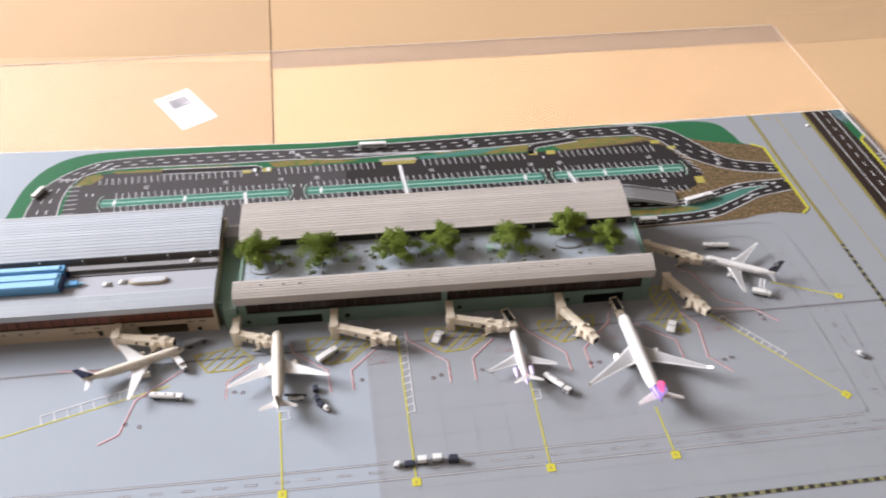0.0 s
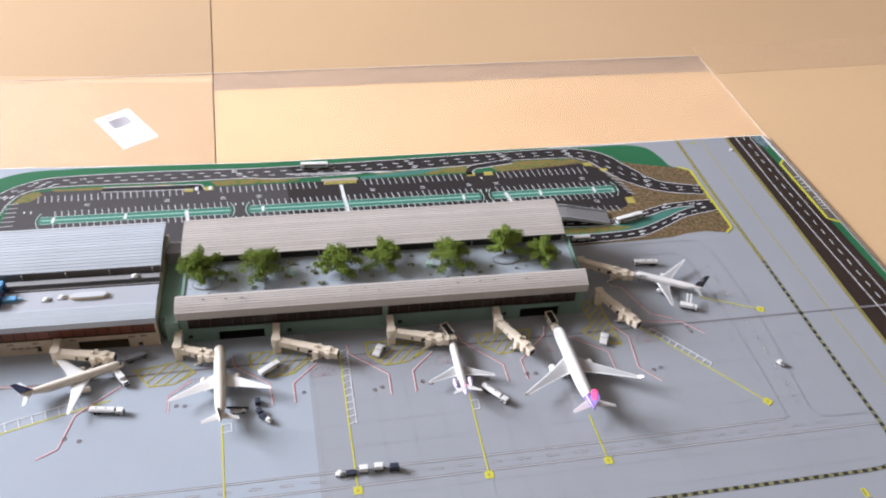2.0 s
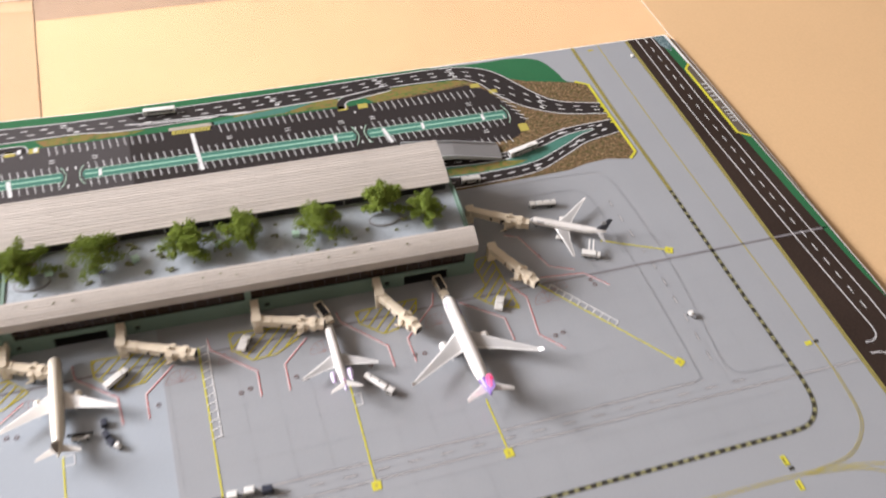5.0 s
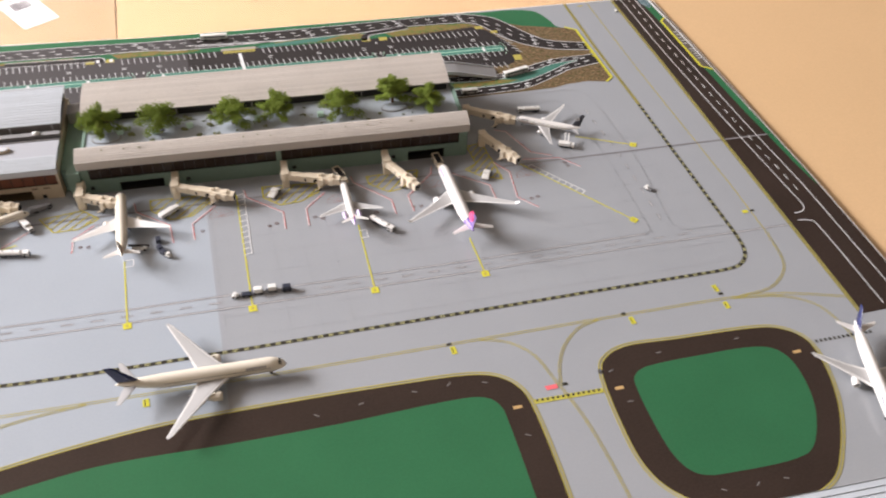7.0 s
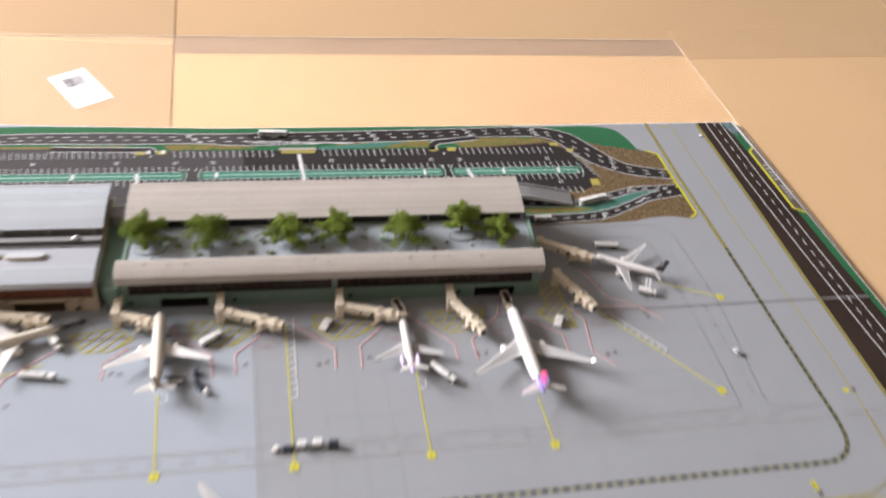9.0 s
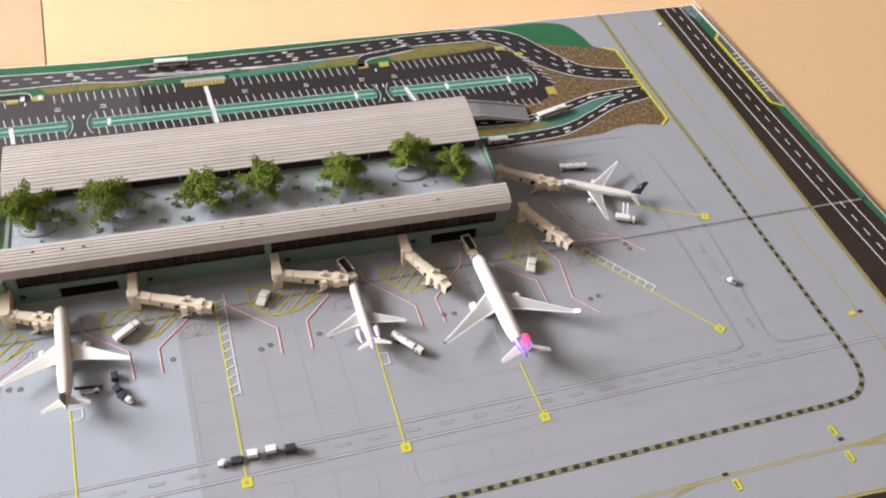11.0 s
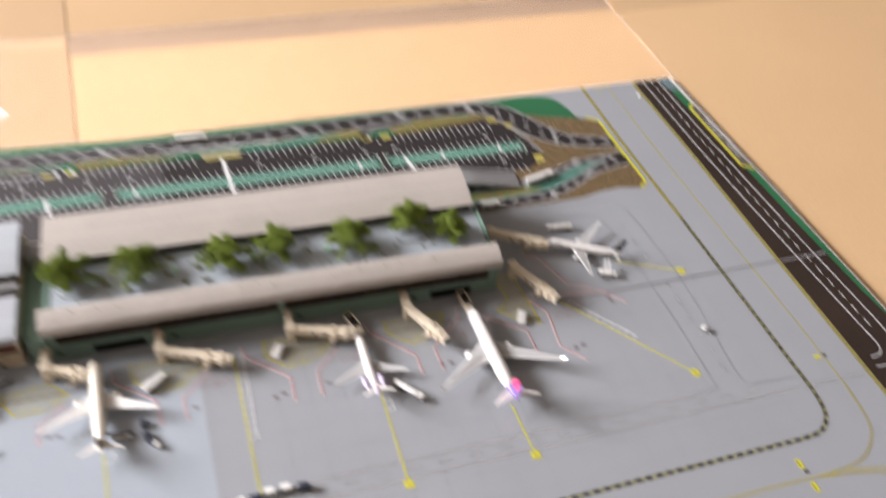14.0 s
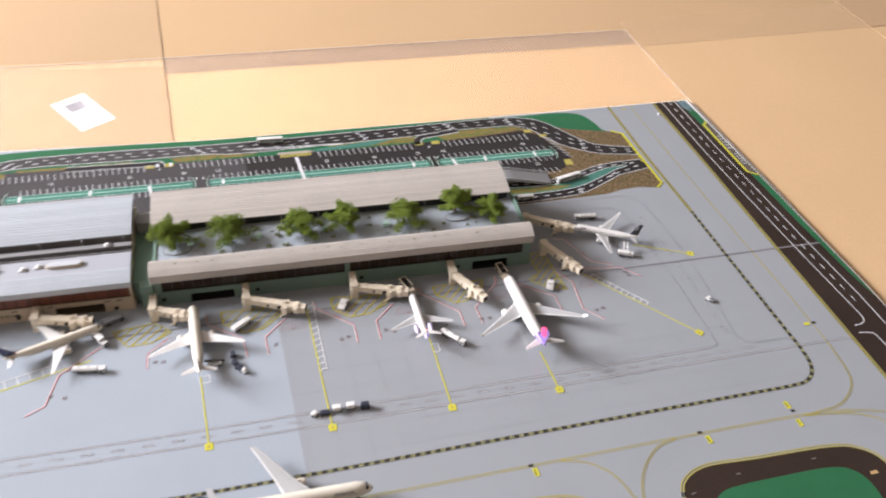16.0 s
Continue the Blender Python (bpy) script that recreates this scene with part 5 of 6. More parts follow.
part("lamp_head", abox(0.0, 0.006, -0.0012, 0.0012, 0.0165, 0.0185, bevel=0.0004), VDARK, lp)

# ---- aircraft ----


def ring_at(x, zc, r, n=18, squash=1.0):
    return [(x, r * math.cos(a), zc + r * squash * math.sin(a)) for a in (k * math.tau / n for k in range(n))]


def fuselage(ob, L, R, zc, mats, belly=-0.45, rear=0.80):
    st = [(0.0, 0.03, -0.28), (0.006, 0.26, -0.26), (0.015, 0.44, -0.22), (0.03, 0.64, -0.15), (0.05, 0.81, -0.09), (0.075, 0.94, -0.03), (0.105, 1.0, 0.0), (0.2, 1.0, 0), (0.35, 1.0, 0), (0.5, 1.0, 0), (0.62, 1.0, 0.0), (0.70, 0.98, 0.02), (0.77, 0.90, 0.09), (0.84, 0.74, 0.22), (0.90, 0.55, 0.36), (0.95, 0.36, 0.48), (0.985, 0.18, 0.55), (1.0, 0.06, 0.58)]
    bm = bmesh.new()
    loft(bm, [ring_at(-s * L, zc + dz * R, R * r) for s, r, dz in st])
    for f in bm.faces:
        c = f.calc_center_median()
        f.material_index = 2 if len(mats) > 2 and c.x < -rear * L + 0.25 * (c.z - zc) else 1 if c.z < zc + belly * R else 0
        f.smooth = True
    bmesh.ops.recalc_face_normals(bm, faces=bm.faces)
    me = bpy.data.meshes.new("fuselage")
    bm.to_mesh(me)
    bm.free()
    for m in mats:
        me.materials.append(m)
    fu = new("fuselage", me)
    fu.parent = ob
    # cockpit glazing
    bm = bmesh.new()
    for sgn in (-1, 1):
        a0, a1 = (radians(38), radians(82)) if sgn > 0 else (radians(98), radians(142))
        rr = lambda x, r, dz, a: (x, r * 1.02 * math.cos(a), zc + dz + r * 1.02 * math.sin(a))
        p = [(-0.030 * L, 0.64 * R, -0.15 * R), (-0.046 * L, 0.785 * R, -0.10 * R)]
        q = [[rr(*p[j], a0 + (a1 - a0) * k / 4) for k in range(5)] for j in (0, 1)]
        va = [[bm.verts.new(c) for c in row] for row in q]
        for k in range(4):
            bm.faces.new((va[0][k], va[0][k + 1], va[1][k + 1], va[1][k]))
    part("cockpit_window", bm, GLASSD, fu)
    return fu


def side_strip(fu, L, R, zc, s0, s1, a0, a1, material, name, n=1, gap=0.0):
    """Thin bands laid on both sides of the cabin, between two angles."""
    for sgn in (1, -1):
        bm = bmesh.new()
        w = (s1 - s0) / n
        for k in range(n):
            xa, xb = -(s0 + w * k) * L, -(s0 + w * (k + 1) - gap * w) * L
            q = [[(x, sgn * R * 1.012 * math.cos(a), zc + R * 1.012 * math.sin(a)) for a in (a0, (a0 + a1) / 2, a1)] for x in (xa, xb)]
            v = [[bm.verts.new(c) for c in row] for row in q]
            for j in range(2):
                bm.faces.new((v[0][j], v[0][j + 1], v[1][j + 1], v[1][j]))
        part(name, bm, material, fu)


def foil(x, y, z, chord, thick, up=Vector((0, 0, 1))):
    """A wing section: nose at x, trailing edge at x - chord."""
    prof = [(0.0, 0.0), (0.06, 0.5), (0.3, 0.62), (0.65, 0.38), (1.0, 0.03), (1.0, -0.03), (0.65, -0.25), (0.3, -0.40), (0.06, -0.32)]
    return [tuple(Vector((x - c * chord, y, z)) + up * (t * thick)) for c, t in prof]


def wing(ob, side, secs, material, name="wing"):
    bm = bmesh.new()
    loft(bm, [foil(x, side * y, z, c, t) for x, y, z, c, t in secs])
    return part(name, bm, material, ob)


def engine(ob, x, y, z, r, ln, material, pylon_to):
    prof = [(0.0, 0.86), (0.06, 1.0), (0.30, 1.06), (0.62, 0.96), (0.85, 0.74), (1.0, 0.60)]
    bm = bmesh.new()
    n = 16
    rows = [[(x - s * ln, y + r * k * math.cos(a), z + r * k * math.sin(a)) for a in (i * math.tau / n for i in range(n))] for s, k in prof]
    loft(bm, rows, cap=False)
    loft(bm, [rows[0], [(x - 0.10 * ln, y + r * 0.78 * math.cos(a), z + r * 0.78 * math.sin(a)) for a in (i * math.tau / n for i in range(n))]], cap=False)
    e = part("engine", bm, material, ob, smooth=True)
    bm = bmesh.new()
    bm.faces.new([bm.verts.new((x - 0.10 * ln, y + r * 0.8 * math.cos(a), z + r * 0.8 * math.sin(a))) for a in (i * math.tau / n for i in range(n))])
    part("fan", bm, VGREY, e)
    tube_b = bmesh.new()
    tube(tube_b, (x - 0.80 * ln, y, z), (x - 1.18 * ln, y, z), r * 0.5, r * 0.12, 10)
    part("exhaust_cone", tube_b, METAL, e)
    bm = bmesh.new()
    px, pz = pylon_to
    w = r * 0.12
    loft(bm, [[(x - 0.25 * ln, y - w, z + r * 0.9), (x - 0.25 * ln, y + w, z + r * 0.9), (x - 0.95 * ln, y + w, z + r * 0.55), (x - 0.95 * ln, y - w, z + r * 0.55)],
              [(px, y - w, pz), (px, y + w, pz), (px - ln * 0.8, y + w, pz), (px - ln * 0.8, y - w, pz)]])
    part("pylon", bm, material, e)


def gear(ob, x, y, ztop, wr, n, name):
    bm = bmesh.new()
    tube(bm, (x, y, wr), (x, y, ztop), wr * 0.28, n=6)
    g = part(name, bm, METAL, ob)
    for k in range(n):
        for s in (-1, 1):
            bm = bmesh.new()
            xx = x + (k - (n - 1) / 2) * wr * 2.2
            tube(bm, (xx, y + s * wr * 0.45 - wr * 0.3, wr), (xx, y + s * wr * 0.45 + wr * 0.3, wr), wr, n=10)
            part("wheel", bm, RUBBER, g)


def airliner(label, m, L, span, R, zc, style, root=0.335, tip=0.66, white=None, belly=None, wingm=None, enginem=None, eng=0.33, er=0.5, kink=True, winglet=False, ttail=False):
    ob = empty("model_airliner", m, label, "model aircraft", "model airliners")
    white, belly, wingm = white or PLANE, belly or BELLY, wingm or WINGM
    fu = fuselage(ob, L, R, zc, [white, belly] + ([style["rear"]] if style.get("rear") else []), rear=style.get("rear_from", 0.8))
    b = span / 2
    zr, zt = zc - 0.55 * R, zc - 0.55 * R + b * 0.085
    c0 = L * 0.195
    xr, xt = -root * L, -tip * L
    xk = xr + (xt - xr) * 0.36
    for side in (1, -1):
        secs = [(xr, R * 0.55, zr, c0, R * 0.36), (xk, b * 0.36, zr + (zt - zr) * 0.30, c0 * 0.62, R * 0.20), (xt - L * 0.001, b * 0.97, zt, c0 * 0.17, R * 0.07), (xt - L * 0.018, b, zt + 0.0004, c0 * 0.07, R * 0.04)]
        w = wing(ob, side, secs, wingm)
        # paler leading edge band and flap fairings
        bm = bmesh.new()
        le = [(xr, R * 0.55, zr, R * 0.36), (xk, b * 0.36, zr + (zt - zr) * 0.30, R * 0.20), (xt, b * 0.97, zt, R * 0.07)]
        rows = []
        for x, y, z, t in le:
            k = c0 * 0.055 * (1.0 if y < b * 0.5 else 0.6)
            rows.append([bm.verts.new((x + 0.0003, side * y, z)), bm.verts.new((x - k, side * y, z + t * 0.58)), bm.verts.new((x - k * 1.7, side * y, z + t * 0.66))])
        for p, q in zip(rows, rows[1:]):
            for j in range(2):
                bm.faces.new((p[j], p[j + 1], q[j + 1], q[j]))
        part("leading_edge", bm, WINGL, w)
        bm = bmesh.new()
        rows = []
        for x, y, z, t, c in [(*q, c) for q, c in zip(le, (c0, c0 * 0.62, c0 * 0.17))]:
            k = c * 0.10 if y < b * 0.9 else c * 0.25
            rows.append([bm.verts.new((x - c + k, side * y, z + t * 0.12 + 0.0001)), bm.verts.new((x - c - 0.0002, side * y, z + t * 0.04 + 0.0001))])
        for p, q in zip(rows, rows[1:]):
            bm.faces.new((p[0], p[1], q[1], q[0]))
        part("trailing_edge", bm, WINGL, w)
        for fy in (0.30, 0.45, 0.60):
            x = xr + (xt - xr) * fy - c0 * (0.68 if fy < 0.36 else 0.52 - 0.36 * fy)
            bm = bmesh.new()
            tube(bm, (x + c0 * 0.12, side * b * fy, zr + (zt - zr) * fy - 0.0006), (x - c0 * 0.14, side * b * fy, zr + (zt - zr) * fy - 0.0002), R * 0.09, R * 0.02, 6)
            part("flap_fairing", bm, wingm, w)
        if winglet:
            bm = bmesh.new()
            hgt = b * 0.06
            loft(bm, [[(xt - 0.0002, side * b * 0.97, zt), (xt - c0 * 0.17, side * b * 0.97, zt), (xt - c0 * 0.17, side * (b * 0.97 + 0.0006), zt + 0.0003), (xt - 0.0002, side * (b * 0.97 + 0.0006), zt + 0.0003)],
                      [(xt - c0 * 0.16, side * b * 1.03, zt + hgt), (xt - c0 * 0.26, side * b * 1.03, zt + hgt), (xt - c0 * 0.26, side * (b * 1.03 + 0.0004), zt + hgt), (xt - c0 * 0.16, side * (b * 1.03 + 0.0004), zt + hgt)]])
            part("winglet", bm, style.get("winglet", PLANE), w)
        if not ttail:
            er_ = R * er
            ex = xr + (xt - xr) * eng + L * 0.052
            engine(ob, ex, side * b * eng, zr - er_ * 0.78, er_, L * 0.085, enginem or white, (ex - L * 0.035, zr + (zt - zr) * eng + 0.0003))
        else:
            engine(ob, -0.715 * L, side * R * 1.75, zc + R * 0.45, R * 0.55, L * 0.14, style.get("engine", PLANE), (-0.74 * L, zc + R * 1.0))
    # tail
    zs = zc + R * (0.30 if not ttail else 0.0)
    fh = R * (3.35 if not ttail else 2.2) * style.get("fin_high", 1.0)
    tr = L * 0.158
    xb = -0.815 * L if not ttail else -0.80 * L
    z0 = zc + R * 0.62
    bm = bmesh.new()
    secs = [(xb, z0 - R * 0.3, tr, R * 0.16), (xb - tr * 0.30, z0 + R * 0.35, tr * 0.78, R * 0.15), (xb - tr * 1.00, z0 + fh * 0.93, tr * 0.38, R * 0.09), (xb - tr * 1.10, z0 + fh, tr * 0.31, R * 0.05)]
    loft(bm, [[(x - c * ch, s * t, z) for c, s in ((0, 0), (0.25, 1), (0.7, 0.6), (1, 0.05), (1, -0.05), (0.7, -0.6), (0.25, -1))] for x, z, ch, t in secs])
    for f in bm.faces:
        f.material_index = 1 if style.get("fin2") and f.calc_center_median().z < z0 + fh * style.get("split", 0.4) else 0
    bmesh.ops.recalc_face_normals(bm, faces=bm.faces)
    fin = part("tail_fin", bm, [style["fin"], style.get("fin2", style["fin"])], ob)
    if style.get("patch"):
        for s in (1, -1):
            bm = bmesh.new()
            cx, cz = xb - tr * 0.80, z0 + fh * 0.62
            pr = tr * 0.30 * style.get("patch_size", 1.0)
            bm.faces.new([bm.verts.new((cx + pr * math.cos(a) * 0.9 - (pr * math.sin(a)) * 0.45, s * R * 0.155, cz + pr * math.sin(a))) for a in (i * math.tau / 16 for i in range(16))])
            part("tail_emblem", bm, style["patch"], fin)
            if style.get("emblem"):
                bm = bmesh.new()
                bm.faces.new([bm.verts.new((cx + pr * 0.42 * math.cos(a) - pr * 0.2 * math.sin(a), s * R * 0.165, cz + pr * 0.42 * math.sin(a))) for a in (i * math.tau / 12 for i in range(12))])
                part("tail_emblem", bm, style["emblem"], fin)
    sx = -0.865 * L if not ttail else xb - tr * 0.80
    szz = zs if not ttail else z0 + fh
    sb = b * (0.36 if not ttail else 0.40)
    for side in (1, -1):
        bm = bmesh.new()
        loft(bm, [foil(sx, side * R * 0.15, szz, L * 0.085, R * 0.14), foil(sx - sb * 0.60, side * sb, szz + sb * (0.10 if not ttail else 0), L * 0.030, R * 0.05)])
        part("tailplane", bm, style.get("tailplane", wingm), ob)
    for s0, s1, a0, a1, mm, nm in style.get("strips", ()):
        side_strip(fu, L, R, zc, s0, s1, radians(a0), radians(a1), mm, nm, n=8 if nm == "title_bar" else 1, gap=0.38 if nm == "title_bar" else 0.0)
    side_strip(fu, L, R, zc, 0.10, 0.72, radians(17), radians(23), GLASSD, "cabin_windows", n=46, gap=0.55)
    wr = R * 0.26
    gear(ob, -0.10 * L, 0, zc - R * 0.85, wr * 0.8, 1, "nose_gear")
    for side in (1, -1):
        gear(ob, -(root + 0.125) * L, side * R * 1.05, zr, wr, 2 if L > 0.11 else 1, "main_gear")
    return ob


def parked(nose, tail):
    a = math.degrees(math.atan2(nose[1] - tail[1], nose[0] - tail[0]))
    return pose(nose[0], nose[1], 0.0007, 0, 0, a)


UA = {"fin": NAVY, "fin2": TAN, "split": 0.36, "strips": ((0.08, 0.80, -36, -25, GOLD, "cheatline"),)}
UA7 = dict(UA, strips=((0.08, 0.82, -36, -25, GOLD, "cheatline"), (0.125, 0.245, 28, 46, mat("title_grey", (0.16, 0.16, 0.20), rough=0.4), "title_bar")))
airliner("long cream-white twinjet model with navy and tan tail on the taxiway", parked((0.028, -0.1035), (-0.155, -0.0965)), 0.183, 0.160, 0.0084, 0.0155, UA7, tip=0.675, white=CREAMP, er=0.62)
HA = {"fin": VIOLET, "fin2": PURPLE, "split": 0.34, "patch_size": 1.25, "rear_from": 0.85, "rear": VIOLET, "patch": PINK, "tailplane": WINGL, "strips": ((0.10, 0.25, 30, 52, VIOLET, "title_bar"),)}
airliner("white widebody model airliner with purple and pink tail at a gate", parked((0.2865, 0.198), (0.2905, 0.052)), 0.147, 0.149, 0.0083, 0.0148, HA, tip=0.70, wingm=WINGM, er=0.58, winglet=True)
HS = {"fin": PURPLE, "rear_from": 0.84, "rear": LILAC, "patch": PINK, "engine": LILAC, "tailplane": PLANE}
airliner("small white rear-engined model jet with lilac engines at a gate", parked((0.1455, 0.200), (0.145, 0.103)), 0.0965, 0.086, 0.0054, 0.0102, HS, root=0.42, tip=0.68, ttail=True)
AS = {"fin": CHAR, "fin2": PLANE, "split": 0.30, "patch": WINGM, "emblem": CHAR, "patch_size": 0.66, "fin_high": 1.28, "rear": PLANE, "winglet": PLANE, "strips": ((0.10, 0.20, 28, 46, NAVY, "title_bar"),)}
airliner("white narrowbody model jet with charcoal patterned tail at a gate", parked((0.4265, 0.2870), (0.511, 0.2385)), 0.098, 0.100, 0.0054, 0.0104, AS, tip=0.62, winglet=True, er=0.55)
UB = {"fin": TAN, "fin2": TAN, "strips": ((0.08, 0.80, -36, -25, GOLD, "cheatline"),)}
airliner("cream-white widebody model airliner with tan tail at a gate", parked((-0.1490, 0.2375), (-0.1475, 0.108)), 0.130, 0.122, 0.0074, 0.0136, UB, tip=0.63, white=CREAMP, wingm=PLANE, er=0.58)
airliner("cream-white narrowbody model jet with navy tail beside cream terminal", parked((-0.2650, 0.2260), (-0.384, 0.1895)), 0.1235, 0.108, 0.0058, 0.0118, UA, tip=0.60, white=CREAMP, wingm=WINGL, er=0.6)
LH = {"fin": NAVY, "tailplane": PLANE, "strips": ((0.12, 0.22, 28, 46, NAVY, "title_bar"),)}
airliner("white model airliner with navy tail taxiing past the grass island", parked((0.651, -0.338), (0.689, -0.205)), 0.143, 0.130, 0.0072, 0.0138, LH, tip=0.62, er=0.58)

# ---- jet bridges ----


def jet_bridge(p0, p1, wall=None, label="beige model jet bridge on a square column"):
    a = math.atan2(p1[1] - p0[1], p1[0] - p0[0])
    d = math.dist(p0, p1)
    ob = empty("jet_bridge", pose(p0[0], p0[1], 0, 0, 0, math.degrees(a)), label, "jet bridge", "jet bridges")
    # column stands square to the wall
    turn = Matrix.Rotation(-a + radians(TA), 4, "Z")

    def sq(bm):
        bmesh.ops.transform(bm, matrix=turn, verts=bm.verts)
        return bm
    part("column", sq(abox(-0.0050, 0.0050, -0.0046, 0.0046, 0, 0.0245, bevel=0.0005)), BEIGE, ob)
    part("column_cap", sq(abox(-0.0054, 0.0054, -0.0050, 0.0050, 0.0245, 0.0251, bevel=0.0003)), BEIGE, ob)
    if wall:
        part("link_passage", sq(abox(-0.0047, 0.0047, 0.0048, wall, 0.0130, 0.0247, bevel=0.0004)), BEIGE, ob)
    z0, z1 = 0.0145, 0.0110
    lerp = lambda t: z0 + (z1 - z0) * t

    def duct(t0, t1, w, h, name):
        bm = bmesh.new()
        loft(bm, [[(d * t, -w, lerp(t)), (d * t, w, lerp(t)), (d * t, w, lerp(t) + h), (d * t, w * 0.55, lerp(t) + h + 0.0007), (d * t, -w * 0.55, lerp(t) + h + 0.0007), (d * t, -w, lerp(t) + h)] for t in (t0, t1)])
        return part(name, bm, BEIGE, ob)
    duct(0.03, 0.62, 0.0046, 0.0088, "inner_tunnel")
    o = duct(0.45, 0.90, 0.0051, 0.0094, "outer_tunnel")
    for t in (0.24, 0.445, 0.66):
        bm = abox(d * t, d * t + 0.0007, -0.0053, 0.0053, lerp(t) - 0.0003, lerp(t) + 0.0098)
        part("rib", bm, BEIGE, ob)
    zc = lerp(0.95)
    bm = bmesh.new()
    ring = [(0.0068 * math.cos(k * math.tau / 10), 0.0068 * math.sin(k * math.tau / 10)) for k in range(10)]
    prism(bm, [(d * 0.95 + x, y) for x, y in ring], zc - 0.0012, zc + 0.0098)
    part("cab", bm, BEIGE, ob)
    part("cab_hood", abox(d * 0.95 + 0.003, d * 0.95 + 0.0125, -0.0048, 0.0048, zc - 0.0008, zc + 0.0092, bevel=0.0006), BEIGE, ob)
    part("cab_opening", abox(d * 0.95 + 0.0124, d * 0.95 + 0.0129, -0.0038, 0.0038, zc + 0.0006, zc + 0.0080), DARK, ob)
    part("roof_unit", abox(d * 0.72 - 0.002, d * 0.72 + 0.002, -0.0018, 0.0018, lerp(0.72) + 0.0098, lerp(0.72) + 0.0130, bevel=0.0004), BEIGE, ob)
    for s in (-1, 1):
        part("support_leg", abox(d * 0.70 - 0.0014, d * 0.70 + 0.0014, s * 0.0058 - 0.0010, s * 0.0058 + 0.0010, 0.0028, lerp(0.7) + 0.008), BEIGE, ob)
        bm = bmesh.new()
        tube(bm, (d * 0.70, s * 0.0052 - 0.001, 0.0024), (d * 0.70, s * 0.0052 + 0.001, 0.0024), 0.0024, n=12)
        part("wheel", bm, RUBBER, ob)
    for s in (-1, 1):
        part("lift_box", abox(d * 0.76 - 0.0026, d * 0.76 + 0.0026, min(s * 0.0050, s * 0.0086), max(s * 0.0050, s * 0.0086), lerp(0.76) - 0.001, lerp(0.76) + 0.0085, bevel=0.0005), BEIGE, ob)
        part("cab_ear", abox(d * 0.95 - 0.0022, d * 0.95 + 0.0030, min(s * 0.0056, s * 0.0078), max(s * 0.0056, s * 0.0078), zc + 0.0010, zc + 0.0086, bevel=0.0005), BEIGE, ob)
        part("tunnel_window", abox(d * 0.66 - 0.0019, d * 0.66 + 0.0019, min(s * 0.0052, s * 0.0055), max(s * 0.0052, s * 0.0055), lerp(0.66) + 0.0030, lerp(0.66) + 0.0072), DARK, ob)
    part("rotunda", tube(bmesh.new(), (0.0, 0, lerp(0) - 0.0015), (0.0, 0, lerp(0) + 0.0098), 0.0061, n=14), BEIGE, ob)
    part("under_truss", abox(d * 0.30, d * 0.60, -0.0030, 0.0030, lerp(0.6) - 0.0016, lerp(0.6) + 0.0012, bevel=0.0005), BEIGE, ob)
    part("cab_cap", abox(d * 0.95 - 0.0036, d * 0.95 + 0.0030, -0.0034, 0.0034, zc + 0.0098, zc + 0.0113, bevel=0.0006), BEIGE, ob)
    part("axle_beam", abox(d * 0.70 - 0.0012, d * 0.70 + 0.0012, -0.0052, 0.0052, 0.0035, 0.0052), BEIGE, ob)
    part("service_door", abox(d * 0.62 - 0.0016, d * 0.62 + 0.0016, -0.0056, -0.0050, lerp(0.62) + 0.001, lerp(0.62) + 0.006), DARK, ob)
    part("service_door", abox(d * 0.42 - 0.0014, d * 0.42 + 0.0014, -0.0047, -0.0041, lerp(0.42) + 0.001, lerp(0.42) + 0.0055), DARK, ob)
    st = bmesh.new()
    for k in range(7):
        z = lerp(0.82) * (1 - k / 7)
        x = d * 0.82 - 0.014 * k / 7
        box(st, x - 0.0009, x + 0.0009, -0.0082, -0.0062, z - 0.0005, z + 0.0002)
    box(st, d * 0.82 - 0.001, d * 0.82 + 0.002, -0.0082, -0.0050, lerp(0.82) - 0.0006, lerp(0.82) + 0.0002)
    part("stair_flight", st, BEIGE, ob)
    return ob


jet_bridge((-0.200, 0.2345), (-0.160, 0.2175), 0.028)
jet_bridge((-0.0775, 0.2275), (-0.010, 0.1985), 0.027)
jet_bridge((0.0695, 0.2195), (0.133, 0.199), 0.026)
jet_bridge((0.2115, 0.2165), (0.2375, 0.1665), 0.022)
jet_bridge((0.3610, 0.2480), (0.391, 0.1915), None, "beige model jet bridge at the end of the terminal")
jet_bridge((0.3555, 0.3150), (0.414, 0.2805), None, "beige model jet bridge reaching a narrowbody jet")
jet_bridge((-0.348, 0.2500), (-0.285, 0.2360), 0.020, "beige model jet bridge at the cream terminal")

# ---- vehicles ----


def wheels(ob, xs, half, r=0.0016):
    for x in xs:
        for s in (-1, 1):
            bm = bmesh.new()
            tube(bm, (x, s * half - 0.0006, r), (x, s * half + 0.0006, r), r, n=10)
            part("wheel", bm, RUBBER, ob)


def heading(a, b):
    return pose((a[0] + b[0]) / 2, (a[1] + b[1]) / 2, Z5 + 0.0001, 0, 0, math.degrees(math.atan2(b[1] - a[1], b[0] - a[0])))


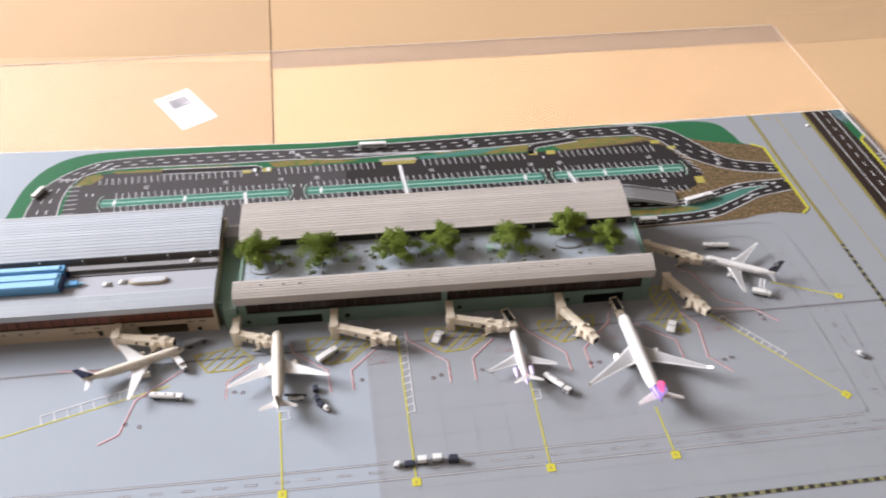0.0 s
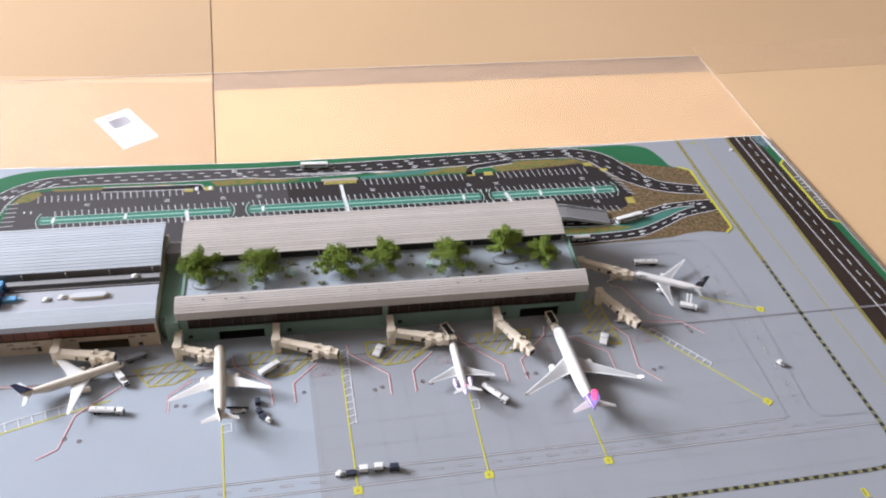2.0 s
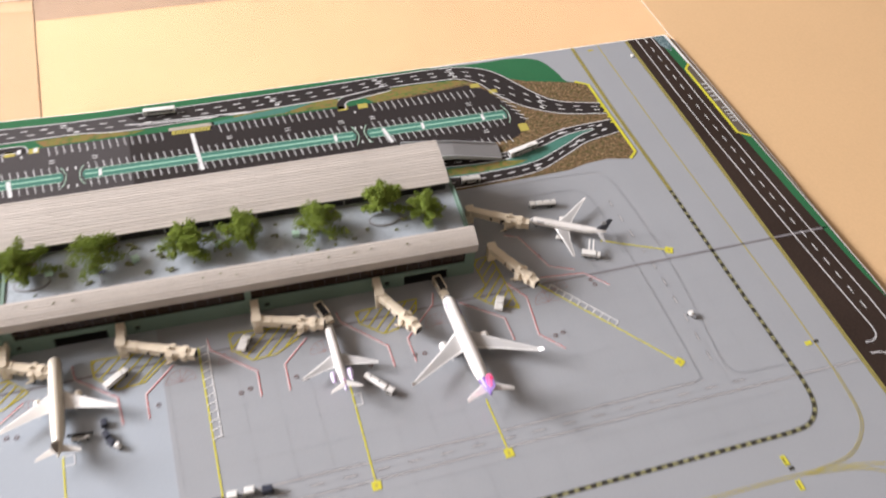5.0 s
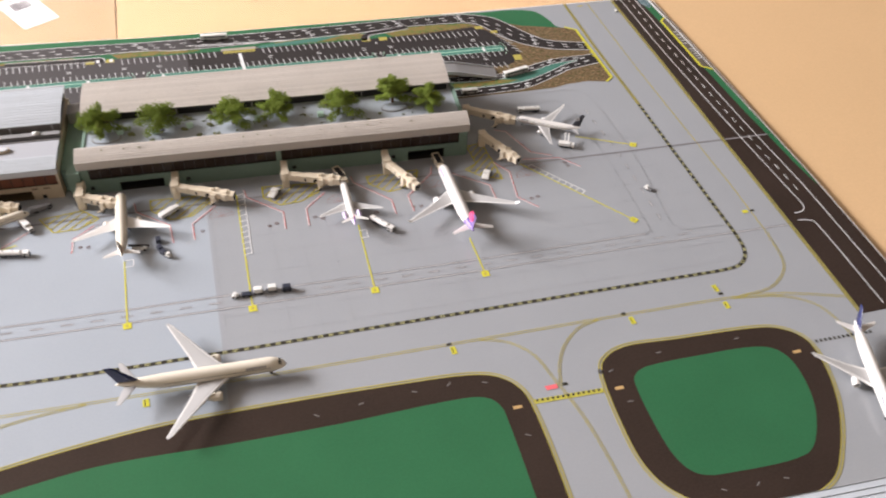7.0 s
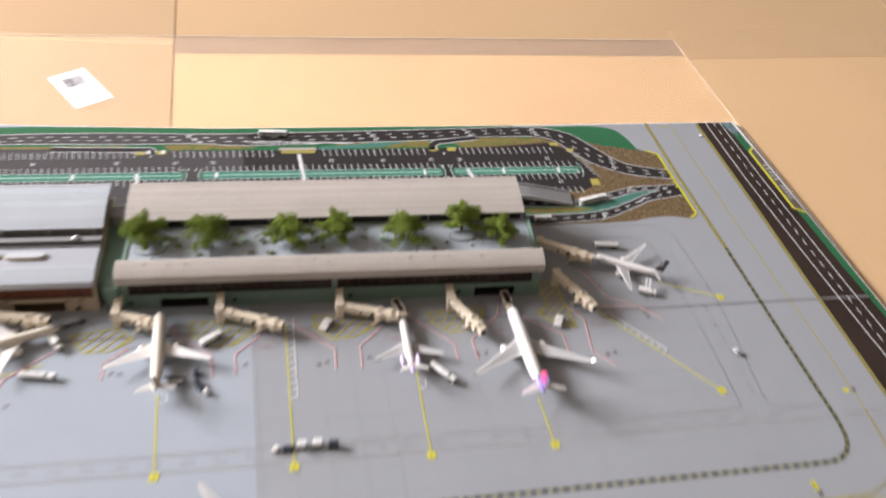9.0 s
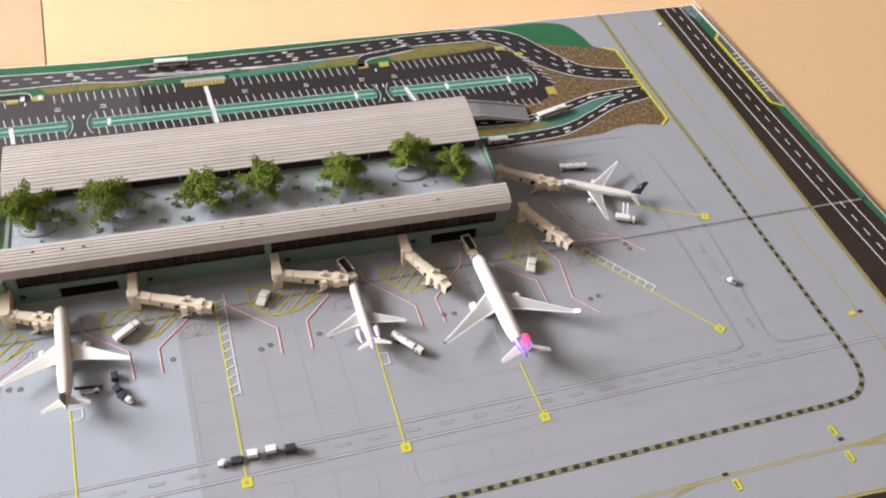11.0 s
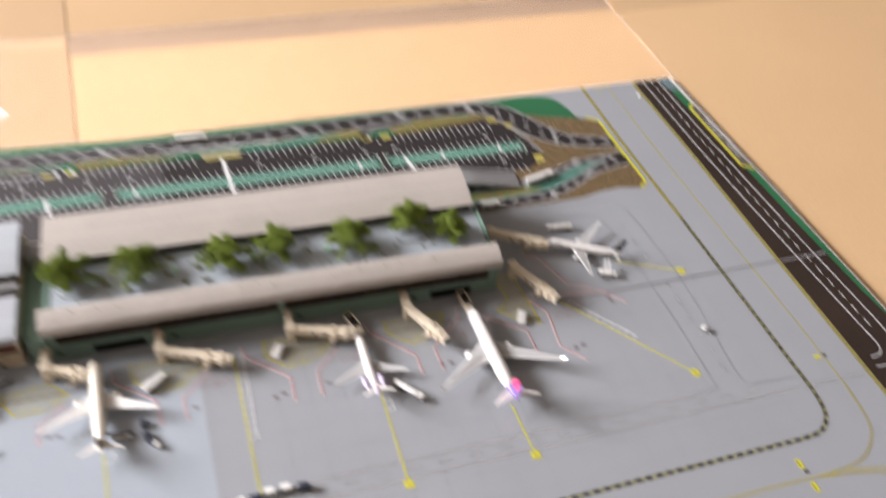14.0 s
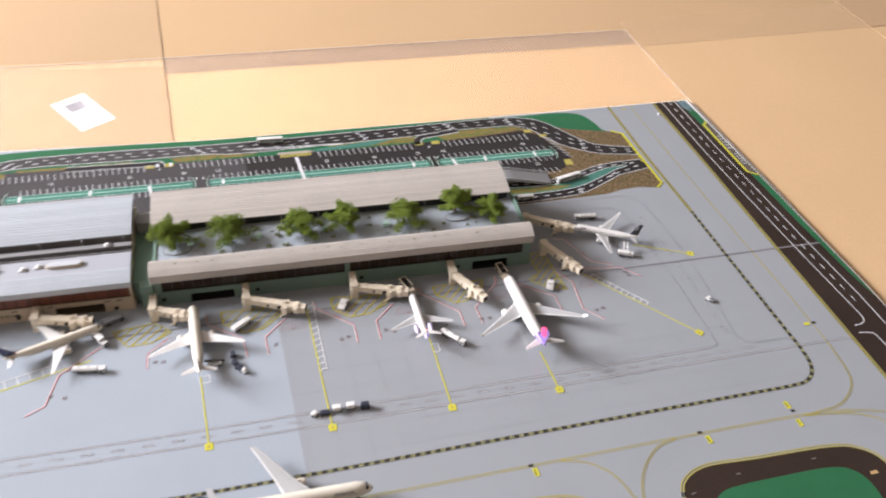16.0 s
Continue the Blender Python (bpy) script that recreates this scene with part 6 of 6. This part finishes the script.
def bus(a, b, label):
    """Front of the bus at b."""
    ln = math.dist(a, b)
    ob = empty("model_bus", heading(a, b), label, "bus", "buses and vans")
    h = 0.0088 if ln > 0.03 else 0.0072
    w = 0.0036
    part("body", abox(-ln / 2, ln / 2, -w, w, 0.0010, h, bevel=0.0007), VWHITE, ob)
    n = max(3, int(ln / 0.0055))
    st = ln * 0.84 / n
    for s in (-1, 1):
        bm = bmesh.new()
        for k in range(n):
            x = -ln * 0.44 + k * st
            box(bm, x, x + st * 0.82, s * (w + 0.0001) - 0.0001, s * (w + 0.0001) + 0.0001, h * 0.50, h * 0.80)
        part("side_windows", bm, GLASSD, ob)
    part("windscreen", abox(ln / 2 - 0.0001, ln / 2 + 0.0001, -w * 0.8, w * 0.8, h * 0.45, h * 0.85), GLASSD, ob)
    part("roof_unit", abox(-ln * 0.3, -ln * 0.1, -w * 0.5, w * 0.5, h, h + 0.0007, bevel=0.0002), VWHITE, ob)
    wheels(ob, (-ln * 0.32, ln * 0.32), w - 0.0003)
    return ob


bus((0.0235, 0.6285), (-0.0195, 0.6325), "long white model bus on the loop road")
bus((0.491, 0.4235), (0.4475, 0.4135), "white model bus on the exit road")
bus((0.3935, 0.3815), (0.3685, 0.3835), "small white model shuttle bus on the exit road")
bus((-0.506, 0.600), (-0.5175, 0.578), "small white model shuttle bus at the loop bend")


def truck(a, b, label, boxy=False, high=0.0086, paint=None):
    """A tanker or box truck with its cab at b."""
    ln = math.dist(a, b)
    ob = empty("service_truck", heading(a, b), label, "truck", "service trucks")
    part("chassis", abox(-ln / 2, ln / 2, -0.0026, 0.0026, 0.0016, 0.0028), VDARK, ob)
    if boxy:
        part("cargo_box", abox(-ln / 2, ln * 0.26, -0.0038, 0.0038, 0.0029, high, bevel=0.0005), paint or VWHITE, ob)
    else:
        bm = bmesh.new()
        n = 14
        rows = []
        for x, k in ((-ln / 2, 0.75), (-ln / 2 + 0.0008, 1.0), (ln * 0.24, 1.0), (ln * 0.26, 0.75)):
            rows.append([(x, 0.0040 * k * math.cos(t), 0.0058 + 0.0030 * k * math.sin(t)) for t in (i * math.tau / n for i in range(n))])
        loft(bm, rows)
        tank = part("tank", bm, VWHITE, ob)
        for x in (-ln * 0.3, 0.0):
            bm = bmesh.new()
            tube(bm, (x, 0, 0.0086), (x, 0, 0.0092), 0.0010, n=10)
            part("hatch", bm, VGREY, tank)
    cab = part("cab", abox(ln * 0.29, ln / 2, -0.0036, 0.0036, 0.0018, 0.0075, bevel=0.0006), paint or VWHITE, ob)
    part("windscreen", abox(ln / 2 - 0.0002, ln / 2 + 0.0002, -0.0029, 0.0029, 0.0045, 0.0068), GLASSD, cab)
    for s in (-1, 1):
        part("side_window", abox(ln * 0.33, ln * 0.46, s * 0.0036 - 0.0001, s * 0.0036 + 0.0001, 0.0046, 0.0066), GLASSD, cab)
    part("bumper", abox(ln / 2, ln / 2 + 0.0006, -0.0034, 0.0034, 0.0014, 0.0026), VDARK, ob)
    wheels(ob, (-ln * 0.34, -ln * 0.22, ln * 0.36), 0.0032, 0.0017)
    return ob


truck((0.473, 0.311), (0.439, 0.3165), "white model fuel tanker beside the narrowbody jet")
truck((-0.301, 0.1625), (-0.262, 0.1545), "white model fuel tanker with dark chassis on the apron")
truck((0.170, 0.1235), (0.194, 0.0935), "white model fuel tanker behind the small jet")
truck((-0.101, 0.1865), (-0.077, 0.2035), "white model box truck near the jet bridge", True)
truck((-0.279, 0.2235), (-0.262, 0.197), "white model catering truck at the aircraft nose", True, 0.0105)
truck((-0.266, 0.2375), (-0.240, 0.2455), "dark model service truck by the cream terminal", True, 0.0080, VGREY)

# catering lift reaching the charcoal tail jet
ob = empty("catering_truck", pose(0.482, 0.2165, Z5, 0, 0, -25), "white model catering truck with two raised loading arms", "truck", "service trucks")
part("chassis", abox(-0.0115, 0.0115, -0.003, 0.003, 0.0016, 0.003), VDARK, ob)
part("cargo_box", abox(-0.0115, 0.0060, -0.0038, 0.0038, 0.0031, 0.0080, bevel=0.0005), VWHITE, ob)
part("cab", abox(0.0068, 0.0115, -0.0036, 0.0036, 0.0018, 0.0070, bevel=0.0006), VWHITE, ob)
for x in (-0.0040, 0.0010):
    bm = bmesh.new()
    loft(bm, [[(x, y, z), (x + 0.0018, y, z), (x + 0.0018, y, z + 0.0012), (x, y, z + 0.0012)] for y, z in ((0.0030, 0.0078), (0.0185, 0.0105))])
    part("loading_arm", bm, VWHITE, ob)
wheels(ob, (-0.007, 0.008), 0.0032, 0.0017)


def tractor(m, label, dark=False):
    ob = empty("baggage_tractor", m, label, "tractor", "baggage train")
    part("body", abox(-0.0040, 0.0040, -0.0025, 0.0025, 0.0012, 0.0038, bevel=0.0005), VWHITE, ob)
    part("seat_back", abox(-0.0012, -0.0004, -0.0020, 0.0020, 0.0038, 0.0058, bevel=0.0003), VWHITE, ob)
    part("roof", abox(-0.0026, 0.0020, -0.0024, 0.0024, 0.0062, 0.0068, bevel=0.0003), VWHITE, ob)
    for x in (-0.0023, 0.0017):
        for s in (-1, 1):
            part("roof_post", tube(bmesh.new(), (x, s * 0.0021, 0.0037), (x, s * 0.0021, 0.0063), 0.0002, n=5), VDARK, ob)
    wheels(ob, (-0.0025, 0.0026), 0.0023, 0.0013)
    return ob


def baggage_cart(m, label, material, tall=0.0062):
    ob = empty("baggage_cart", m, label, "cart", "baggage train")
    part("bed", abox(-0.0058, 0.0058, -0.0036, 0.0036, 0.0014, 0.0022), VDARK, ob)
    part("load", abox(-0.0050, 0.0050, -0.0034, 0.0034, 0.0022, 0.0022 + tall, bevel=0.0007), material, ob)
    part("drawbar", tube(bmesh.new(), (-0.0058, 0, 0.0017), (-0.0098, 0, 0.0015), 0.0004, n=6), VDARK, ob)
    wheels(ob, (-0.0036, 0.0036), 0.0030, 0.0013)
    return ob


tractor(pose(-0.0185, 0.0235, Z5, 0, 0, 176), "small white model baggage tractor on the apron")
for x, y, mm, lb in ((-0.0050, 0.0235, VDARK, "low empty dark model baggage dolly"), (0.0095, 0.0245, VWHITE, "model dolly with a white container"), (0.0265, 0.0245, VWHITE, "model dolly with a white container"), (0.0440, 0.0210, VDARK, "model dolly with a dark navy container")):
    baggage_cart(pose(x, y, Z5, 0, 0, -4), lb, mm, 0.0062 if "low" not in lb else 0.0010)
tractor(pose(0.5590, 0.1000, Z5, 0, 0, 125) @ Matrix.Diagonal((0.85, 0.9, 0.9, 1)), "lone white model baggage tractor on the apron")
bm = abox(-0.0030, 0.0030, -0.0024, 0.0024, 0.0013, 0.0040, bevel=0.0004)
ob = empty("tow_dolly", pose(0.5622, 0.0952, Z5, 0, 0, 125) @ Matrix.Diagonal((0.7, 0.85, 0.9, 1)), "small dark grey model tow dolly", "cart")
part("body", bm, VGREY, ob)
wheels(ob, (-0.0016, 0.0016), 0.0022, 0.0012)
tractor(pose(-0.0935, 0.1130, Z5, 0, 0, -40), "white model baggage tractor pulling dark dollies")
for x, y, a in ((-0.0995, 0.1195, -50), (-0.1035, 0.1290, -65), (-0.1050, 0.1440, -88)):
    baggage_cart(pose(x, y, Z5, 0, 0, a + 180) @ Matrix.Diagonal((0.8, 0.9, 0.9, 1)), "model dolly with a dark navy container", VDARK, 0.0048)


def push_tug(m, label):
    ob = empty("pushback_tug", m, label, "tug", "pushback tugs")
    part("body", abox(-0.0080, 0.0080, -0.0042, 0.0042, 0.0014, 0.0046, bevel=0.0009), VWHITE, ob)
    part("cab", abox(-0.0010, 0.0035, -0.0036, 0.0036, 0.0046, 0.0072, bevel=0.0006), VWHITE, ob)
    part("cab_window", abox(0.0034, 0.0037, -0.0029, 0.0029, 0.0051, 0.0067), GLASSD, ob)
    for x in (-0.0065, -0.0045, -0.0025):
        part("deck_rib", abox(x, x + 0.0008, -0.0036, 0.0036, 0.0046, 0.0054), VWHITE, ob)
    wheels(ob, (-0.0052, 0.0052), 0.0040, 0.0018)
    return ob


push_tug(pose(0.0505, 0.2040, Z5, 0, 0, 60) @ Matrix.Diagonal((1.25, 1.25, 1.15, 1)), "beige model pushback tug on the yellow hatching")
push_tug(pose(0.3465, 0.1765, Z5, 0, 0, 62) @ Matrix.Diagonal((1.25, 1.25, 1.15, 1)), "beige model pushback tug beside the widebody nose")


def loader(a, b, label):
    ln = math.dist(a, b)
    ob = empty("cargo_loader", heading(a, b), label, "loader", "cargo loaders")
    part("frame", abox(-ln / 2, ln / 2, -0.0052, 0.0052, 0.0016, 0.0032, bevel=0.0003), BEIGE, ob)
    part("platform", abox(-ln * 0.46, ln * 0.18, -0.0041, 0.0041, 0.0086, 0.0096), DARK, ob)
    for s in (-1, 1):
        part("side_rail", abox(-ln * 0.48, ln * 0.20, s * 0.0047 - 0.0005, s * 0.0047 + 0.0005, 0.0080, 0.0112), BEIGE, ob)
        for x0, x1 in ((-0.42, 0.12), (0.12, -0.42)):
            part("scissor_arm", tube(bmesh.new(), (ln * x0, s * 0.0040, 0.0032), (ln * x1, s * 0.0040, 0.0084), 0.0006, n=6), VGREY, ob)
    part("front_bridge", abox(ln * 0.24, ln / 2, -0.0045, 0.0045, 0.0032, 0.0080, bevel=0.0006), BEIGE, ob)
    part("end_rail", abox(-ln * 0.49, -ln * 0.46, -0.0047, 0.0047, 0.0080, 0.0112), BEIGE, ob)
    wheels(ob, (-ln * 0.3, ln * 0.3), 0.0046, 0.0017)
    return ob


loader((0.1405, 0.2325), (0.1500, 0.2035), "beige model cargo loader with dark raised platform")
loader((0.2850, 0.2320), (0.2885, 0.2020), "beige model cargo loader with dark platform at the widebody")
# belt loader at the cream jet
ob = empty("belt_loader", pose(-0.1285, 0.1345, Z5, 0, 0, 178), "white model belt loader with a black belt", "loader")
part("body", abox(-0.0095, 0.0095, -0.0032, 0.0032, 0.0014, 0.0042, bevel=0.0006), VWHITE, ob)
bm = bmesh.new()
loft(bm, [[(x, -0.0016, z), (x, 0.0016, z), (x, 0.0016, z + 0.0010), (x, -0.0016, z + 0.0010)] for x, z in ((-0.0125, 0.0046), (0.0125, 0.0090))])
part("belt", bm, DARK, ob)
part("cab", abox(-0.0085, -0.0045, 0.0014, 0.0034, 0.0042, 0.0066, bevel=0.0004), VWHITE, ob)
wheels(ob, (-0.006, 0.006), 0.0030, 0.0016)
# white speck on the runway side
tagged(part("paper_scrap", prism(bmesh.new(), [(0.7095, 0.573), (0.7140, 0.5745), (0.7150, 0.5795), (0.7105, 0.5790)], Z4, Z4 + 0.0012), VWHITE), "tiny white paper scrap beside the runway", "paper")
